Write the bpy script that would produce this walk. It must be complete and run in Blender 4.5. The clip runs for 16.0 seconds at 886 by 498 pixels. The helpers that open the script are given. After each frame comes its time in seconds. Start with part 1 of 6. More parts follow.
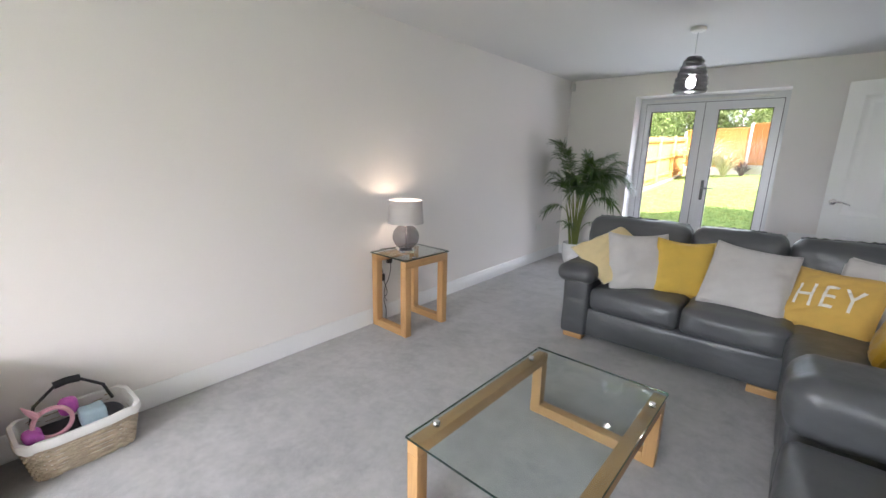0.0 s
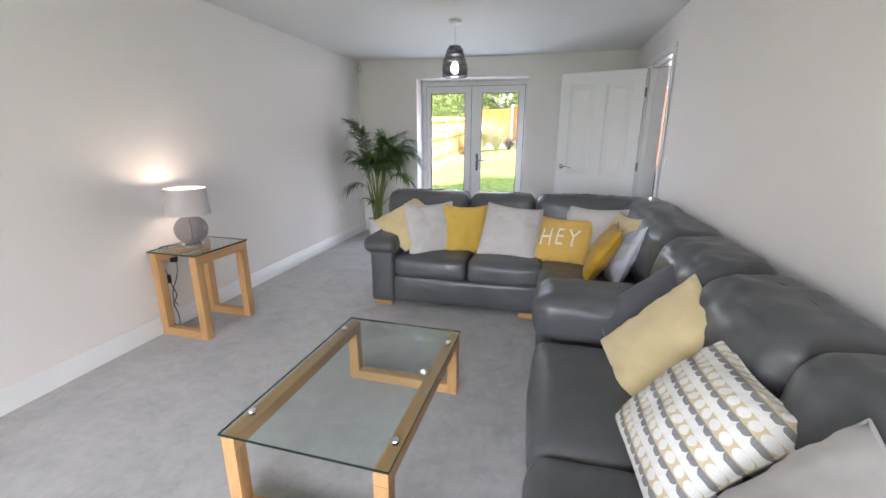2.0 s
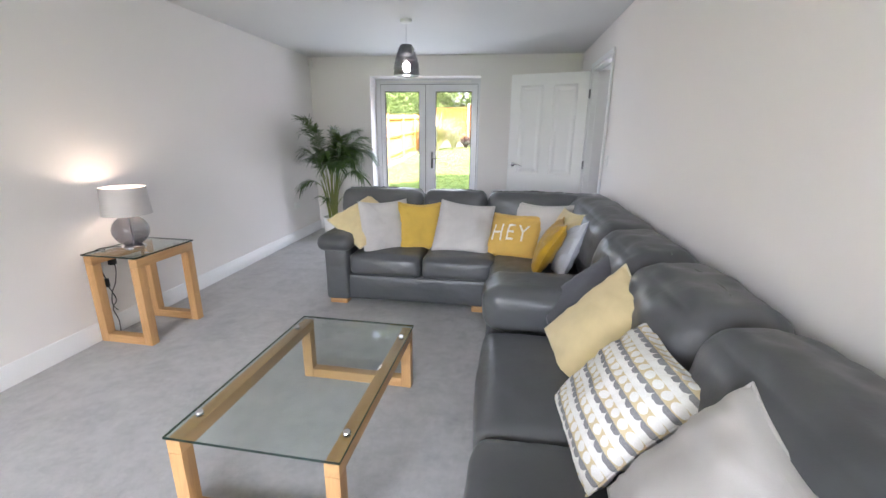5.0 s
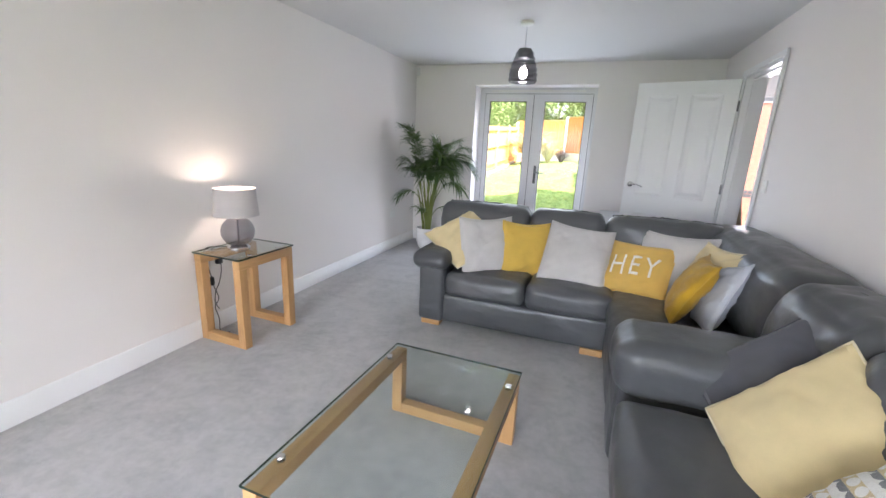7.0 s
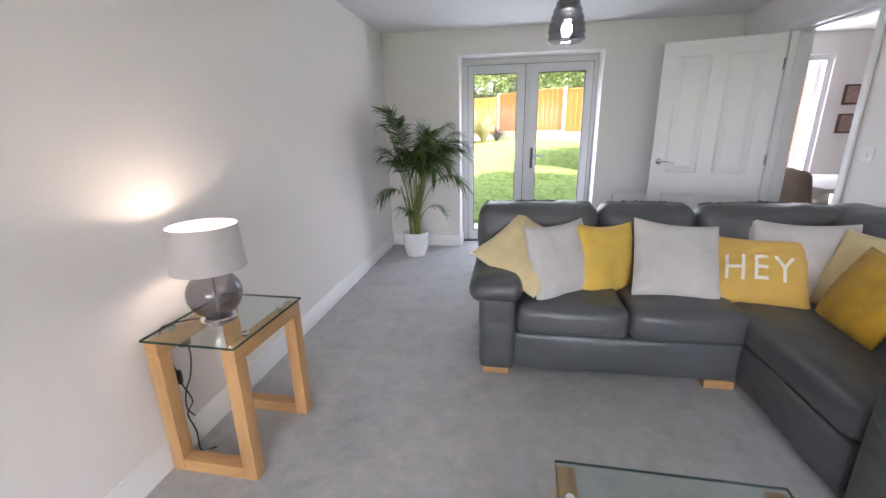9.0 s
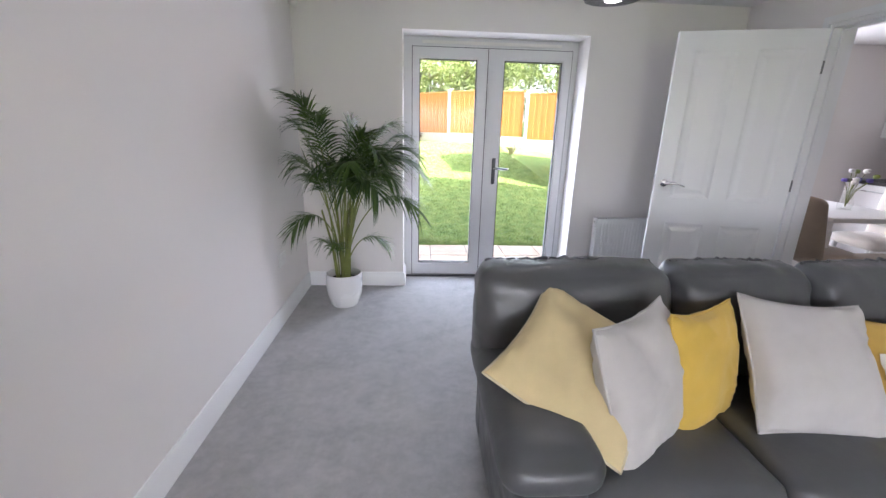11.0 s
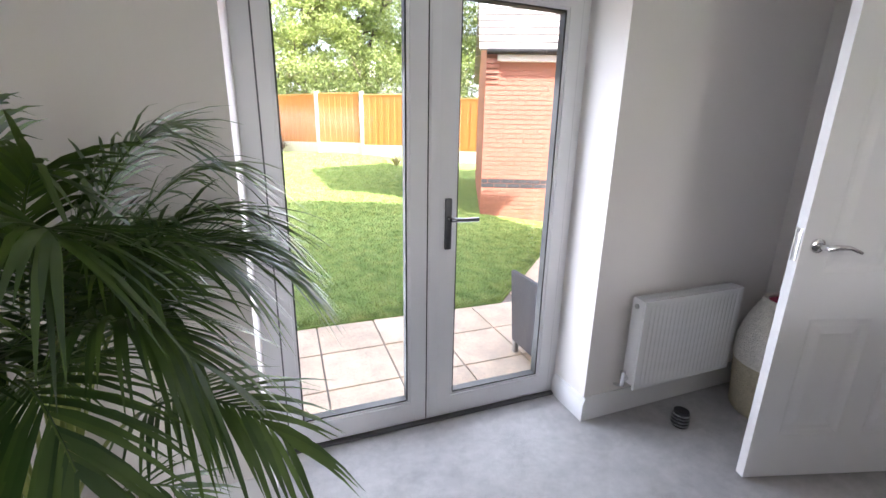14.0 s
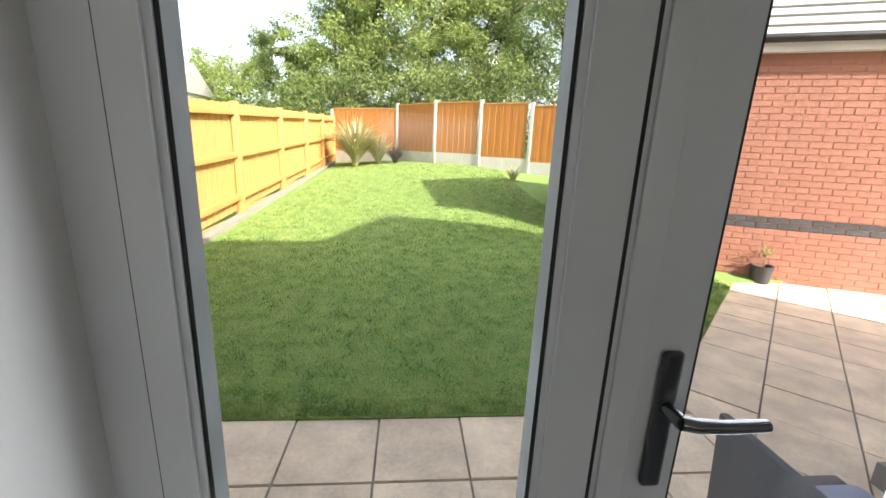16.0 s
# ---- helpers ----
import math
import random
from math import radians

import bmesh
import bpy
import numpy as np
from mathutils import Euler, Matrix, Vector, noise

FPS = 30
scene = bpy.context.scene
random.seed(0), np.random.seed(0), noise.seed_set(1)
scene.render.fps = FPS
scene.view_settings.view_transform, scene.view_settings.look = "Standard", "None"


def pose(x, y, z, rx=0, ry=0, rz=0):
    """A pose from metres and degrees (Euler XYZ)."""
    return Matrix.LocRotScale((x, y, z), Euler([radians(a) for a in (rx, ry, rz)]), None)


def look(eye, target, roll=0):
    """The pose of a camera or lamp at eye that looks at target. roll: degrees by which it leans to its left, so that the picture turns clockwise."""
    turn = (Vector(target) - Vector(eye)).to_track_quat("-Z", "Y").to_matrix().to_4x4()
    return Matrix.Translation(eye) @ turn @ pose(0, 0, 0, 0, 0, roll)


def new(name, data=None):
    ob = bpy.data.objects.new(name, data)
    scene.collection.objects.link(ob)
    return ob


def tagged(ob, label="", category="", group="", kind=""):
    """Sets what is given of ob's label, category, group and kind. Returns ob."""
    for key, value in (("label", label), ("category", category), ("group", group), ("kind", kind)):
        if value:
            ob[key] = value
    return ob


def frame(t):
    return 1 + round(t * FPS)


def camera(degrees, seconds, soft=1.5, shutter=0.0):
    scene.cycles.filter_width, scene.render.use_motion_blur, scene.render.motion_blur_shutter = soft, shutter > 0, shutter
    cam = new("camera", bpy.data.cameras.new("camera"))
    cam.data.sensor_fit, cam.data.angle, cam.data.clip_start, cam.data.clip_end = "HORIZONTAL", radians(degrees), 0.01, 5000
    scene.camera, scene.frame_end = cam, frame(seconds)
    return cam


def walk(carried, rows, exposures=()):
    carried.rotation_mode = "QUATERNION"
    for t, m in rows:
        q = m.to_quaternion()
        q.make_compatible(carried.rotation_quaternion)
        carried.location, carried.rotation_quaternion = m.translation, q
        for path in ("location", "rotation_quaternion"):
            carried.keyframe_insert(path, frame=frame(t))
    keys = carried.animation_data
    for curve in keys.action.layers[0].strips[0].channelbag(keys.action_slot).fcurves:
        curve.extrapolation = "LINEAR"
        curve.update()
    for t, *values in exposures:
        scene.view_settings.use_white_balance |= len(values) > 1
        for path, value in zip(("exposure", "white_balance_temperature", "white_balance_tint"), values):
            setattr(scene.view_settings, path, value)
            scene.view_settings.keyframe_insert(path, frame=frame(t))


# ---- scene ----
cam = camera(94.5, 16.0)
PATH = [
    (0, (2.414, 0.558, 1.354), (1.158, 2.046, 0.898), 1.2),
    (0.5, (2.443, 0.569, 1.344), (1.378, 2.195, 0.875), 1.0),
    (1, (2.473, 0.538, 1.344), (1.62, 2.279, 0.855), 0.8),
    (1.5, (2.5, 0.513, 1.344), (1.863, 2.338, 0.83), 0.4),
    (2, (2.525, 0.496, 1.344), (2.063, 2.367, 0.811), 0.2),
    (2.5, (2.551, 0.476, 1.348), (2.186, 2.366, 0.805), 0.3),
    (3, (2.573, 0.467, 1.349), (2.275, 2.368, 0.805), 0.8),
    (3.5, (2.58, 0.46, 1.353), (2.313, 2.368, 0.813), 0.7),
    (5.8, (2.584, 0.453, 1.347), (2.295, 2.355, 0.801), 0.5),
    (6, (2.579, 0.496, 1.351), (2.253, 2.386, 0.784), 0.6),
    (6.5, (2.523, 0.643, 1.362), (1.97, 2.497, 0.856), 0.8),
    (7, (2.345, 0.739, 1.339), (1.69, 2.562, 0.838), 2.6),
    (7.5, (2.055, 0.834, 1.342), (1.442, 2.652, 0.777), 0.3),
    (8, (1.815, 1.015, 1.331), (1.203, 2.842, 0.794), -0.7),
    (8.5, (1.588, 1.215, 1.336), (1.093, 3.081, 0.813), 0.3),
    (9, (1.348, 1.378, 1.342), (1.038, 3.27, 0.773), -1.1),
    (9.2, (1.297, 1.441, 1.357), (1.046, 3.335, 0.767), -1.5),
    (11.3, (0.885, 2.754, 1.354), (1.061, 4.668, 0.8), 2.0),
    (11.5, (0.846, 2.86, 1.359), (1.072, 4.772, 0.817), 2.1),
    (12, (0.786, 3.201, 1.363), (1.181, 5.084, 0.818), 0.8),
    (12.5, (0.776, 3.528, 1.367), (1.255, 5.394, 0.832), 0.7),
    (13, (0.805, 3.857, 1.374), (1.373, 5.701, 0.848), 1.4),
    (13.5, (0.819, 4.23, 1.368), (1.516, 6.026, 0.831), 0.4),
    (14, (0.943, 4.593, 1.356), (1.631, 6.397, 0.833), 1.1),
    (14.5, (1.043, 4.921, 1.377), (1.736, 6.739, 0.917), 1.9),
    (15, (1.11, 5.245, 1.4), (1.729, 7.096, 0.965), 1.4),
    (15.5, (1.186, 5.493, 1.395), (1.542, 7.406, 0.933), 2.3),
    (16, (1.206, 5.728, 1.376), (1.384, 7.658, 0.886), 2.5),
]
EXPOSURES = [(0, 2.86, 6200, 15), (2.5, 3.1, 6150, 16), (3.5, 3.12, 6150, 16), (6.5, 3.2, 6050, 16), (9, 3.07, 6150, 18), (12, 3.15, 6100, 20), (13.5, 3.02, 6300, 20), (14.5, 2.7, 6450, 17), (15, 2.15, 6050, 14), (15.5, 1.9, 5900, 13), (16, 1.75, 6650, 9)]
walk(cam, [(r[0], look(*r[1:])) for r in PATH], EXPOSURES)

# ---- world, sun, lights ----
SUN_TRAVEL = Vector((-0.68, 0.733, 0))
SUN_ELEVATION = radians(37.5)
sky_world = bpy.data.worlds.new("sky")
scene.world = sky_world
sky_world.use_nodes = True
wn = sky_world.node_tree
wn.nodes.clear()
sky = wn.nodes.new("ShaderNodeTexSky")
sky.sky_type, sky.sun_disc = "NISHITA", False
sky.sun_elevation = SUN_ELEVATION
sky.sun_rotation = math.atan2(-SUN_TRAVEL.x, -SUN_TRAVEL.y)
sky.air_density, sky.dust_density = 1.0, 3.0
wbg, wout = wn.nodes.new("ShaderNodeBackground"), wn.nodes.new("ShaderNodeOutputWorld")
wbg.inputs["Strength"].default_value = 0.15
haze = wn.nodes.new("ShaderNodeHueSaturation")
haze.inputs["Saturation"].default_value = 0.55
wn.links.new(sky.outputs[0], haze.inputs["Color"])
wn.links.new(haze.outputs[0], wbg.inputs["Color"])
wn.links.new(wbg.outputs[0], wout.inputs["Surface"])

sun_data = bpy.data.lights.new("sun", "SUN")
sun_data.energy, sun_data.angle, sun_data.color = 3.4, radians(0.8), (1.0, 0.93, 0.82)
sun = new("sun", sun_data)
sun_from = Vector((-SUN_TRAVEL.x, -SUN_TRAVEL.y, math.tan(SUN_ELEVATION)))
sun.matrix_world = look(sun_from * 30, (0, 0, 0))


LAMP_WATTS = 0.31


def window_light(name, eye, target, sx, sy, watts, color):
    data = bpy.data.lights.new(name, "AREA")
    data.shape, data.size, data.size_y, data.energy, data.color = "RECTANGLE", sx, sy, watts, color
    ob = new(name, data)
    ob.matrix_world = look(eye, target)
    return ob


front_light = window_light("front_window_light", (1.72, -2.3, 1.3), (1.95, -0.7, -0.30), 2.4, 1.5, 15.0, (0.90, 0.95, 1.0))
front_light.data.spread = radians(98)
window_light("garden_door_light", (1.52, 6.36, 0.86), (1.52, 2.0, 0.55), 1.3, 1.5, 5.2, (0.80, 0.90, 1.0))
window_light("kitchen_door_light", (4.5, 7.215, 1.1), (4.5, 4, 0.9), 1.0, 1.9, 7.0, (0.93, 0.96, 1.0))


# ---- materials ----
def _nodes(name):
    m = bpy.data.materials.new(name)
    m.use_nodes = True
    nt = m.node_tree
    return m, nt, nt.nodes, nt.links, nt.nodes["Principled BSDF"]


def _noise(nt, vec, scale, detail=4, rough=0.55):
    n = nt.nodes.new("ShaderNodeTexNoise")
    n.inputs["Scale"].default_value, n.inputs["Detail"].default_value, n.inputs["Roughness"].default_value = scale, detail, rough
    nt.links.new(vec, n.inputs["Vector"])
    return n.outputs["Fac"]


def _ramp(nt, fac, stops):
    r = nt.nodes.new("ShaderNodeValToRGB")
    r.color_ramp.elements[0].position, r.color_ramp.elements[0].color = stops[0][0], (*stops[0][1], 1)
    r.color_ramp.elements[1].position, r.color_ramp.elements[1].color = stops[-1][0], (*stops[-1][1], 1)
    for p, c in stops[1:-1]:
        e = r.color_ramp.elements.new(p)
        e.color = (*c, 1)
    nt.links.new(fac, r.inputs["Fac"])
    return r.outputs["Color"]


def _bump(nt, height, strength, distance, bsdf):
    b = nt.nodes.new("ShaderNodeBump")
    b.inputs["Strength"].default_value, b.inputs["Distance"].default_value = strength, distance
    nt.links.new(height, b.inputs["Height"])
    nt.links.new(b.outputs["Normal"], bsdf.inputs["Normal"])


def _mixc(nt, fac, a, b, mode="MIX"):
    m = nt.nodes.new("ShaderNodeMix")
    m.data_type, m.blend_type = "RGBA", mode
    for sock, v in ((m.inputs[0], fac), (m.inputs[6], a), (m.inputs[7], b)):
        if isinstance(v, (int, float)):
            sock.default_value = v
        elif isinstance(v, tuple):
            sock.default_value = (*v, 1)
        else:
            nt.links.new(v, sock)
    return m.outputs[2]


def _coord(nt, kind="Object", stretch=(1, 1, 1)):
    c = nt.nodes.new("ShaderNodeTexCoord")
    mp = nt.nodes.new("ShaderNodeMapping")
    mp.inputs["Scale"].default_value = stretch
    nt.links.new(c.outputs[kind], mp.inputs["Vector"])
    return mp.outputs["Vector"]


def _position(nt):
    return nt.nodes.new("ShaderNodeNewGeometry").outputs["Position"]


def mat(name, col, rough=0.5, metal=0.0, var=0.08, scale=4.0, bump=0.15, bscale=120.0, bdist=0.002, sheen=0.0, coat=0.0, rvar=0.1, piece=0.0, stretch=(1, 1, 1)):
    """A surface with slow stains, a fine grain and a worn gloss; piece: how far single pieces differ."""
    m, nt, nodes, links, bsdf = _nodes(name)
    vec = _coord(nt, "Object", stretch)
    slow, fine = _noise(nt, vec, scale), _noise(nt, vec, bscale, 3)
    lo, hi = tuple(c * (1 - var) for c in col), tuple(min(1, c * (1 + var)) for c in col)
    c = _ramp(nt, slow, [(0.3, lo), (0.7, hi)])
    c = _mixc(nt, min(1, var * 1.2), c, _ramp(nt, fine, [(0.3, tuple(x * 0.7 for x in col)), (0.7, tuple(min(1, x * 1.25) for x in col))]))
    if piece:
        info = nodes.new("ShaderNodeObjectInfo")
        c = _mixc(nt, 1.0, c, _ramp(nt, info.outputs["Random"], [(0.0, (1 - piece,) * 3), (1.0, (1, 1, 1))]), "MULTIPLY")
    links.new(c, bsdf.inputs["Base Color"])
    links.new(_ramp(nt, slow, [(0.3, (max(0, rough - rvar),) * 3), (0.7, (min(1, rough + rvar),) * 3)]), bsdf.inputs["Roughness"])
    bsdf.inputs["Metallic"].default_value = metal
    if sheen:
        bsdf.inputs["Sheen Weight"].default_value = sheen
    if coat:
        bsdf.inputs["Coat Weight"].default_value = coat
    if bump:
        _bump(nt, fine, bump, bdist, bsdf)
    return m


def wood(name, light, dark, axis, rough=0.42, fine=70):
    m, nt, nodes, links, bsdf = _nodes(name)
    st = [14.0, 14.0, 14.0]
    st[axis] = 1.2
    vec = _coord(nt, "Object", tuple(st))
    grain, knots = _noise(nt, vec, 2.2, 8, 0.65), _noise(nt, vec, 9, 5)
    c = _ramp(nt, grain, [(0.3, dark), (0.5, light), (0.72, tuple(min(1, x * 1.12) for x in light))])
    c = _mixc(nt, 0.25, c, _ramp(nt, knots, [(0.35, dark), (0.65, light)]))
    links.new(c, bsdf.inputs["Base Color"])
    bsdf.inputs["Roughness"].default_value = rough
    _bump(nt, knots, 0.12, 0.002, bsdf)
    return m


def glass(name, tint=(1, 1, 1), gloss=0.02, base=0.035, edge=0.75):
    """Thin clear sheet: lets light straight through, mirrors more at a slant."""
    m, nt, nodes, links, bsdf = _nodes(name)
    nodes.remove(bsdf)
    tr, gl, mx, lw = nodes.new("ShaderNodeBsdfTransparent"), nodes.new("ShaderNodeBsdfGlossy"), nodes.new("ShaderNodeMixShader"), nodes.new("ShaderNodeLayerWeight")
    tr.inputs["Color"].default_value = (*tint, 1)
    gl.inputs["Roughness"].default_value = gloss
    lw.inputs["Blend"].default_value = 0.5
    pw, ma = nodes.new("ShaderNodeMath"), nodes.new("ShaderNodeMath")
    pw.operation, ma.operation = "POWER", "MULTIPLY_ADD"
    links.new(lw.outputs["Facing"], pw.inputs[0])
    pw.inputs[1].default_value = 5.0
    links.new(pw.outputs[0], ma.inputs[0])
    ma.inputs[1].default_value, ma.inputs[2].default_value = edge, base
    links.new(ma.outputs[0], mx.inputs[0])
    links.new(tr.outputs[0], mx.inputs[1])
    links.new(gl.outputs[0], mx.inputs[2])
    links.new(mx.outputs[0], nodes["Material Output"].inputs["Surface"])
    return m


def glow(name, col, strength):
    m, nt, nodes, links, bsdf = _nodes(name)
    bsdf.inputs["Emission Color"].default_value = (*col, 1)
    bsdf.inputs["Emission Strength"].default_value = strength
    bsdf.inputs["Base Color"].default_value = (*col, 1)
    return m


def carpet_material():
    m, nt, nodes, links, bsdf = _nodes("grey_carpet")
    pos = _position(nt)
    patch, mid, tuft = _noise(nt, pos, 2.6, 7, 0.72), _noise(nt, pos, 9, 4, 0.6), _noise(nt, pos, 330, 2)
    c = _ramp(nt, patch, [(0.37, (0.29, 0.282, 0.282)), (0.50, (0.46, 0.449, 0.446)), (0.68, (0.55, 0.537, 0.532))])
    c = _mixc(nt, 0.45, c, _ramp(nt, mid, [(0.36, (0.30, 0.292, 0.292)), (0.62, (0.51, 0.497, 0.494))]))
    c = _mixc(nt, 0.35, c, _ramp(nt, tuft, [(0.3, (0.19, 0.186, 0.19)), (0.7, (0.55, 0.54, 0.54))]))
    # trodden pile: small lighter and darker flecks
    fleck = _noise(nt, pos, 24, 6, 0.7)
    c = _mixc(nt, 0.16, c, _ramp(nt, fleck, [(0.38, (0.24, 0.234, 0.234)), (0.62, (0.58, 0.567, 0.562))]))
    links.new(c, bsdf.inputs["Base Color"])
    bsdf.inputs["Roughness"].default_value = 0.95
    bsdf.inputs["Sheen Weight"].default_value = 0.25
    _bump(nt, tuft, 0.7, 0.006, bsdf)
    return m


def lawn_material(name, deep, light, dry):
    m, nt, nodes, links, bsdf = _nodes(name)
    pos = _position(nt)
    big, mid, fine = _noise(nt, pos, 0.55, 4), _noise(nt, pos, 7, 4, 0.65), _noise(nt, pos, 85, 3)
    c = _ramp(nt, big, [(0.32, deep), (0.65, light)])
    c = _mixc(nt, 0.6, c, _ramp(nt, mid, [(0.36, deep), (0.5, light), (0.74, dry)]))
    c = _mixc(nt, 0.45, c, _ramp(nt, fine, [(0.3, tuple(x * 0.45 for x in deep)), (0.7, tuple(x * 1.4 for x in light))]))
    links.new(c, bsdf.inputs["Base Color"])
    bsdf.inputs["Roughness"].default_value = 0.8
    _bump(nt, fine, 0.8, 0.02, bsdf)
    return m


def leaf_material(name, dark, light, rough=0.45, trans=0.25, scale=3.0, patch=0.4):
    m, nt, nodes, links, bsdf = _nodes(name)
    rnd = nodes.new("ShaderNodeNewGeometry").outputs["Random Per Island"]
    c = _ramp(nt, rnd, [(0.0, dark), (1.0, light)])
    c = _mixc(nt, patch, c, _ramp(nt, _noise(nt, _position(nt), scale), [(0.38, dark), (0.62, light)]))
    links.new(c, bsdf.inputs["Base Color"])
    bsdf.inputs["Roughness"].default_value = rough
    tl, mx = nodes.new("ShaderNodeBsdfTranslucent"), nodes.new("ShaderNodeMixShader")
    links.new(c, tl.inputs["Color"])
    mx.inputs[0].default_value = trans
    links.new(bsdf.outputs[0], mx.inputs[1])
    links.new(tl.outputs[0], mx.inputs[2])
    links.new(mx.outputs[0], nodes["Material Output"].inputs["Surface"])
    return m


def leather_material():
    m, nt, nodes, links, bsdf = _nodes("grey_leather")
    vec = _coord(nt)
    slow, creases, grain = _noise(nt, vec, 3, 5), _noise(nt, vec, 11, 6, 0.6), _noise(nt, vec, 260, 2)
    c = _ramp(nt, slow, [(0.3, (0.070, 0.073, 0.077)), (0.7, (0.094, 0.097, 0.101))])
    links.new(c, bsdf.inputs["Base Color"])
    links.new(_ramp(nt, creases, [(0.3, (0.30,) * 3), (0.7, (0.42,) * 3)]), bsdf.inputs["Roughness"])
    add = nodes.new("ShaderNodeMath")
    add.operation = "MULTIPLY_ADD"
    links.new(grain, add.inputs[0])
    add.inputs[1].default_value = 0.03
    # long folds: a warped, stretched noise under the short creases
    fold = _noise(nt, _coord(nt, "Object", (2.2, 1.6, 4.0)), 2.0, 2, 0.45)
    mix = nodes.new("ShaderNodeMath")
    mix.operation = "MULTIPLY_ADD"
    links.new(fold, mix.inputs[0])
    mix.inputs[1].default_value = 2.2
    soft_creases = nodes.new("ShaderNodeMath")
    soft_creases.operation = "MULTIPLY"
    links.new(creases, soft_creases.inputs[0])
    soft_creases.inputs[1].default_value = 0.3
    links.new(soft_creases.outputs[0], mix.inputs[2])
    links.new(mix.outputs[0], add.inputs[2])
    _bump(nt, add.outputs[0], 0.6, 0.014, bsdf)
    return m


def print_material():
    """White cotton with rows of discs and half discs in grey and mustard."""
    m, nt, nodes, links, bsdf = _nodes("dotted_cotton")
    sep = nodes.new("ShaderNodeSeparateXYZ")
    links.new(_coord(nt), sep.inputs[0])

    def op(kind, a, b=0.0):
        n = nodes.new("ShaderNodeMath")
        n.operation = kind
        for sock, v in zip(n.inputs, (a, b)):
            if isinstance(v, (int, float)):
                sock.default_value = v
            else:
                links.new(v, sock)
        return n.outputs[0]

    u, v = op("MULTIPLY", sep.outputs[0], 1 / 0.036), op("MULTIPLY", sep.outputs[1], 1 / 0.068)
    fu = op("SUBTRACT", op("FRACT", op("ADD", u, 50)), 0.5)
    fv = op("FRACT", op("ADD", v, 50))

    def disc(centre, ru, rv):
        a, b = op("DIVIDE", fu, ru), op("DIVIDE", op("SUBTRACT", fv, centre), rv)
        return op("LESS_THAN", op("ADD", op("MULTIPLY", a, a), op("MULTIPLY", b, b)), 1.0)

    c = _mixc(nt, op("GREATER_THAN", fv, 0.55), (0.80, 0.78, 0.74), (0.62, 0.50, 0.27))
    c = _mixc(nt, op("MULTIPLY", disc(0.55, 0.50, 0.27), op("LESS_THAN", fv, 0.55)), c, (0.17, 0.17, 0.18))
    c = _mixc(nt, disc(0.80, 0.40, 0.20), c, (0.82, 0.81, 0.78))
    c = _mixc(nt, disc(0.16, 0.44, 0.15), c, (0.84, 0.83, 0.80))
    c = _mixc(nt, 0.18, c, _ramp(nt, _noise(nt, _coord(nt), 350, 2), [(0.3, (0.3, 0.3, 0.3)), (0.7, (0.9, 0.9, 0.9))]))
    links.new(c, bsdf.inputs["Base Color"])
    bsdf.inputs["Roughness"].default_value = 0.9
    _bump(nt, _noise(nt, _coord(nt), 300, 2), 0.3, 0.002, bsdf)
    return m


WALL = mat("wall_paint", (0.80, 0.765, 0.74), 0.75, var=0.015, scale=0.8, bump=0.12, bscale=220, bdist=0.001)
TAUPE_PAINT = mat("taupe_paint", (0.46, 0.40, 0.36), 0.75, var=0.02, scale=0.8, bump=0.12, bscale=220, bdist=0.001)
CEILING = mat("ceiling_paint", (0.70, 0.69, 0.675), 0.85, var=0.015, scale=0.9, bump=0.1, bscale=200, bdist=0.001)
GLOSS_WHITE = mat("white_gloss_paint", (0.80, 0.80, 0.80), 0.33, var=0.012, rvar=0.02, bump=0.05, bscale=90)
UPVC = mat("white_upvc", (0.70, 0.70, 0.715), 0.3, var=0.01, rvar=0.02, bump=0.03)
RUBBER = mat("black_rubber", (0.02, 0.02, 0.02), 0.6)
CHROME = mat("chrome", (0.72, 0.72, 0.73), 0.16, metal=1.0, var=0.03, bump=0.0, rvar=0.04)
STEEL = mat("brushed_steel", (0.5, 0.5, 0.5), 0.3, metal=1.0, var=0.05, bump=0.05)
CARPET = carpet_material()
VINYL = mat("grey_wood_vinyl", (0.23, 0.22, 0.21), 0.4, var=0.2, scale=3, stretch=(6, 0.7, 1))
OAK_Y = wood("oak_along", (0.50, 0.29, 0.12), (0.36, 0.19, 0.075), 1)
OAK_X = wood("oak_across", (0.50, 0.29, 0.12), (0.36, 0.19, 0.075), 0)
OAK_Z = wood("oak_upright", (0.50, 0.29, 0.12), (0.36, 0.19, 0.075), 2)
PANE = glass("window_glass", (0.985, 0.99, 0.985), 0.02, 0.016, 0.6)
TABLE_GLASS = glass("table_glass", (0.93, 0.965, 0.95), 0.01, 0.04, 0.6)
SMOKE_GLASS = glass("smoked_glass", (0.55, 0.55, 0.58), 0.03, 0.06, 0.8)
LEATHER = leather_material()
STITCH = mat("leather_piping", (0.085, 0.088, 0.092), 0.28)
GREY_COTTON = mat("pale_grey_cotton", (0.52, 0.50, 0.485), 0.92, var=0.07, scale=6, bump=0.35, bscale=420, bdist=0.002, sheen=0.2)
YELLOW_COTTON = mat("yellow_cotton", (0.62, 0.41, 0.07), 0.85, var=0.08, scale=7, bump=0.3, bscale=380, sheen=0.2)
MUSTARD_LINEN = mat("pale_mustard_linen", (0.66, 0.54, 0.30), 0.92, var=0.07, scale=8, bump=0.4, bscale=420, sheen=0.15)
MUSTARD_KNIT = mat("mustard_knit", (0.66, 0.42, 0.10), 0.95, var=0.07, scale=9, bump=0.6, bscale=260, bdist=0.003, sheen=0.2)
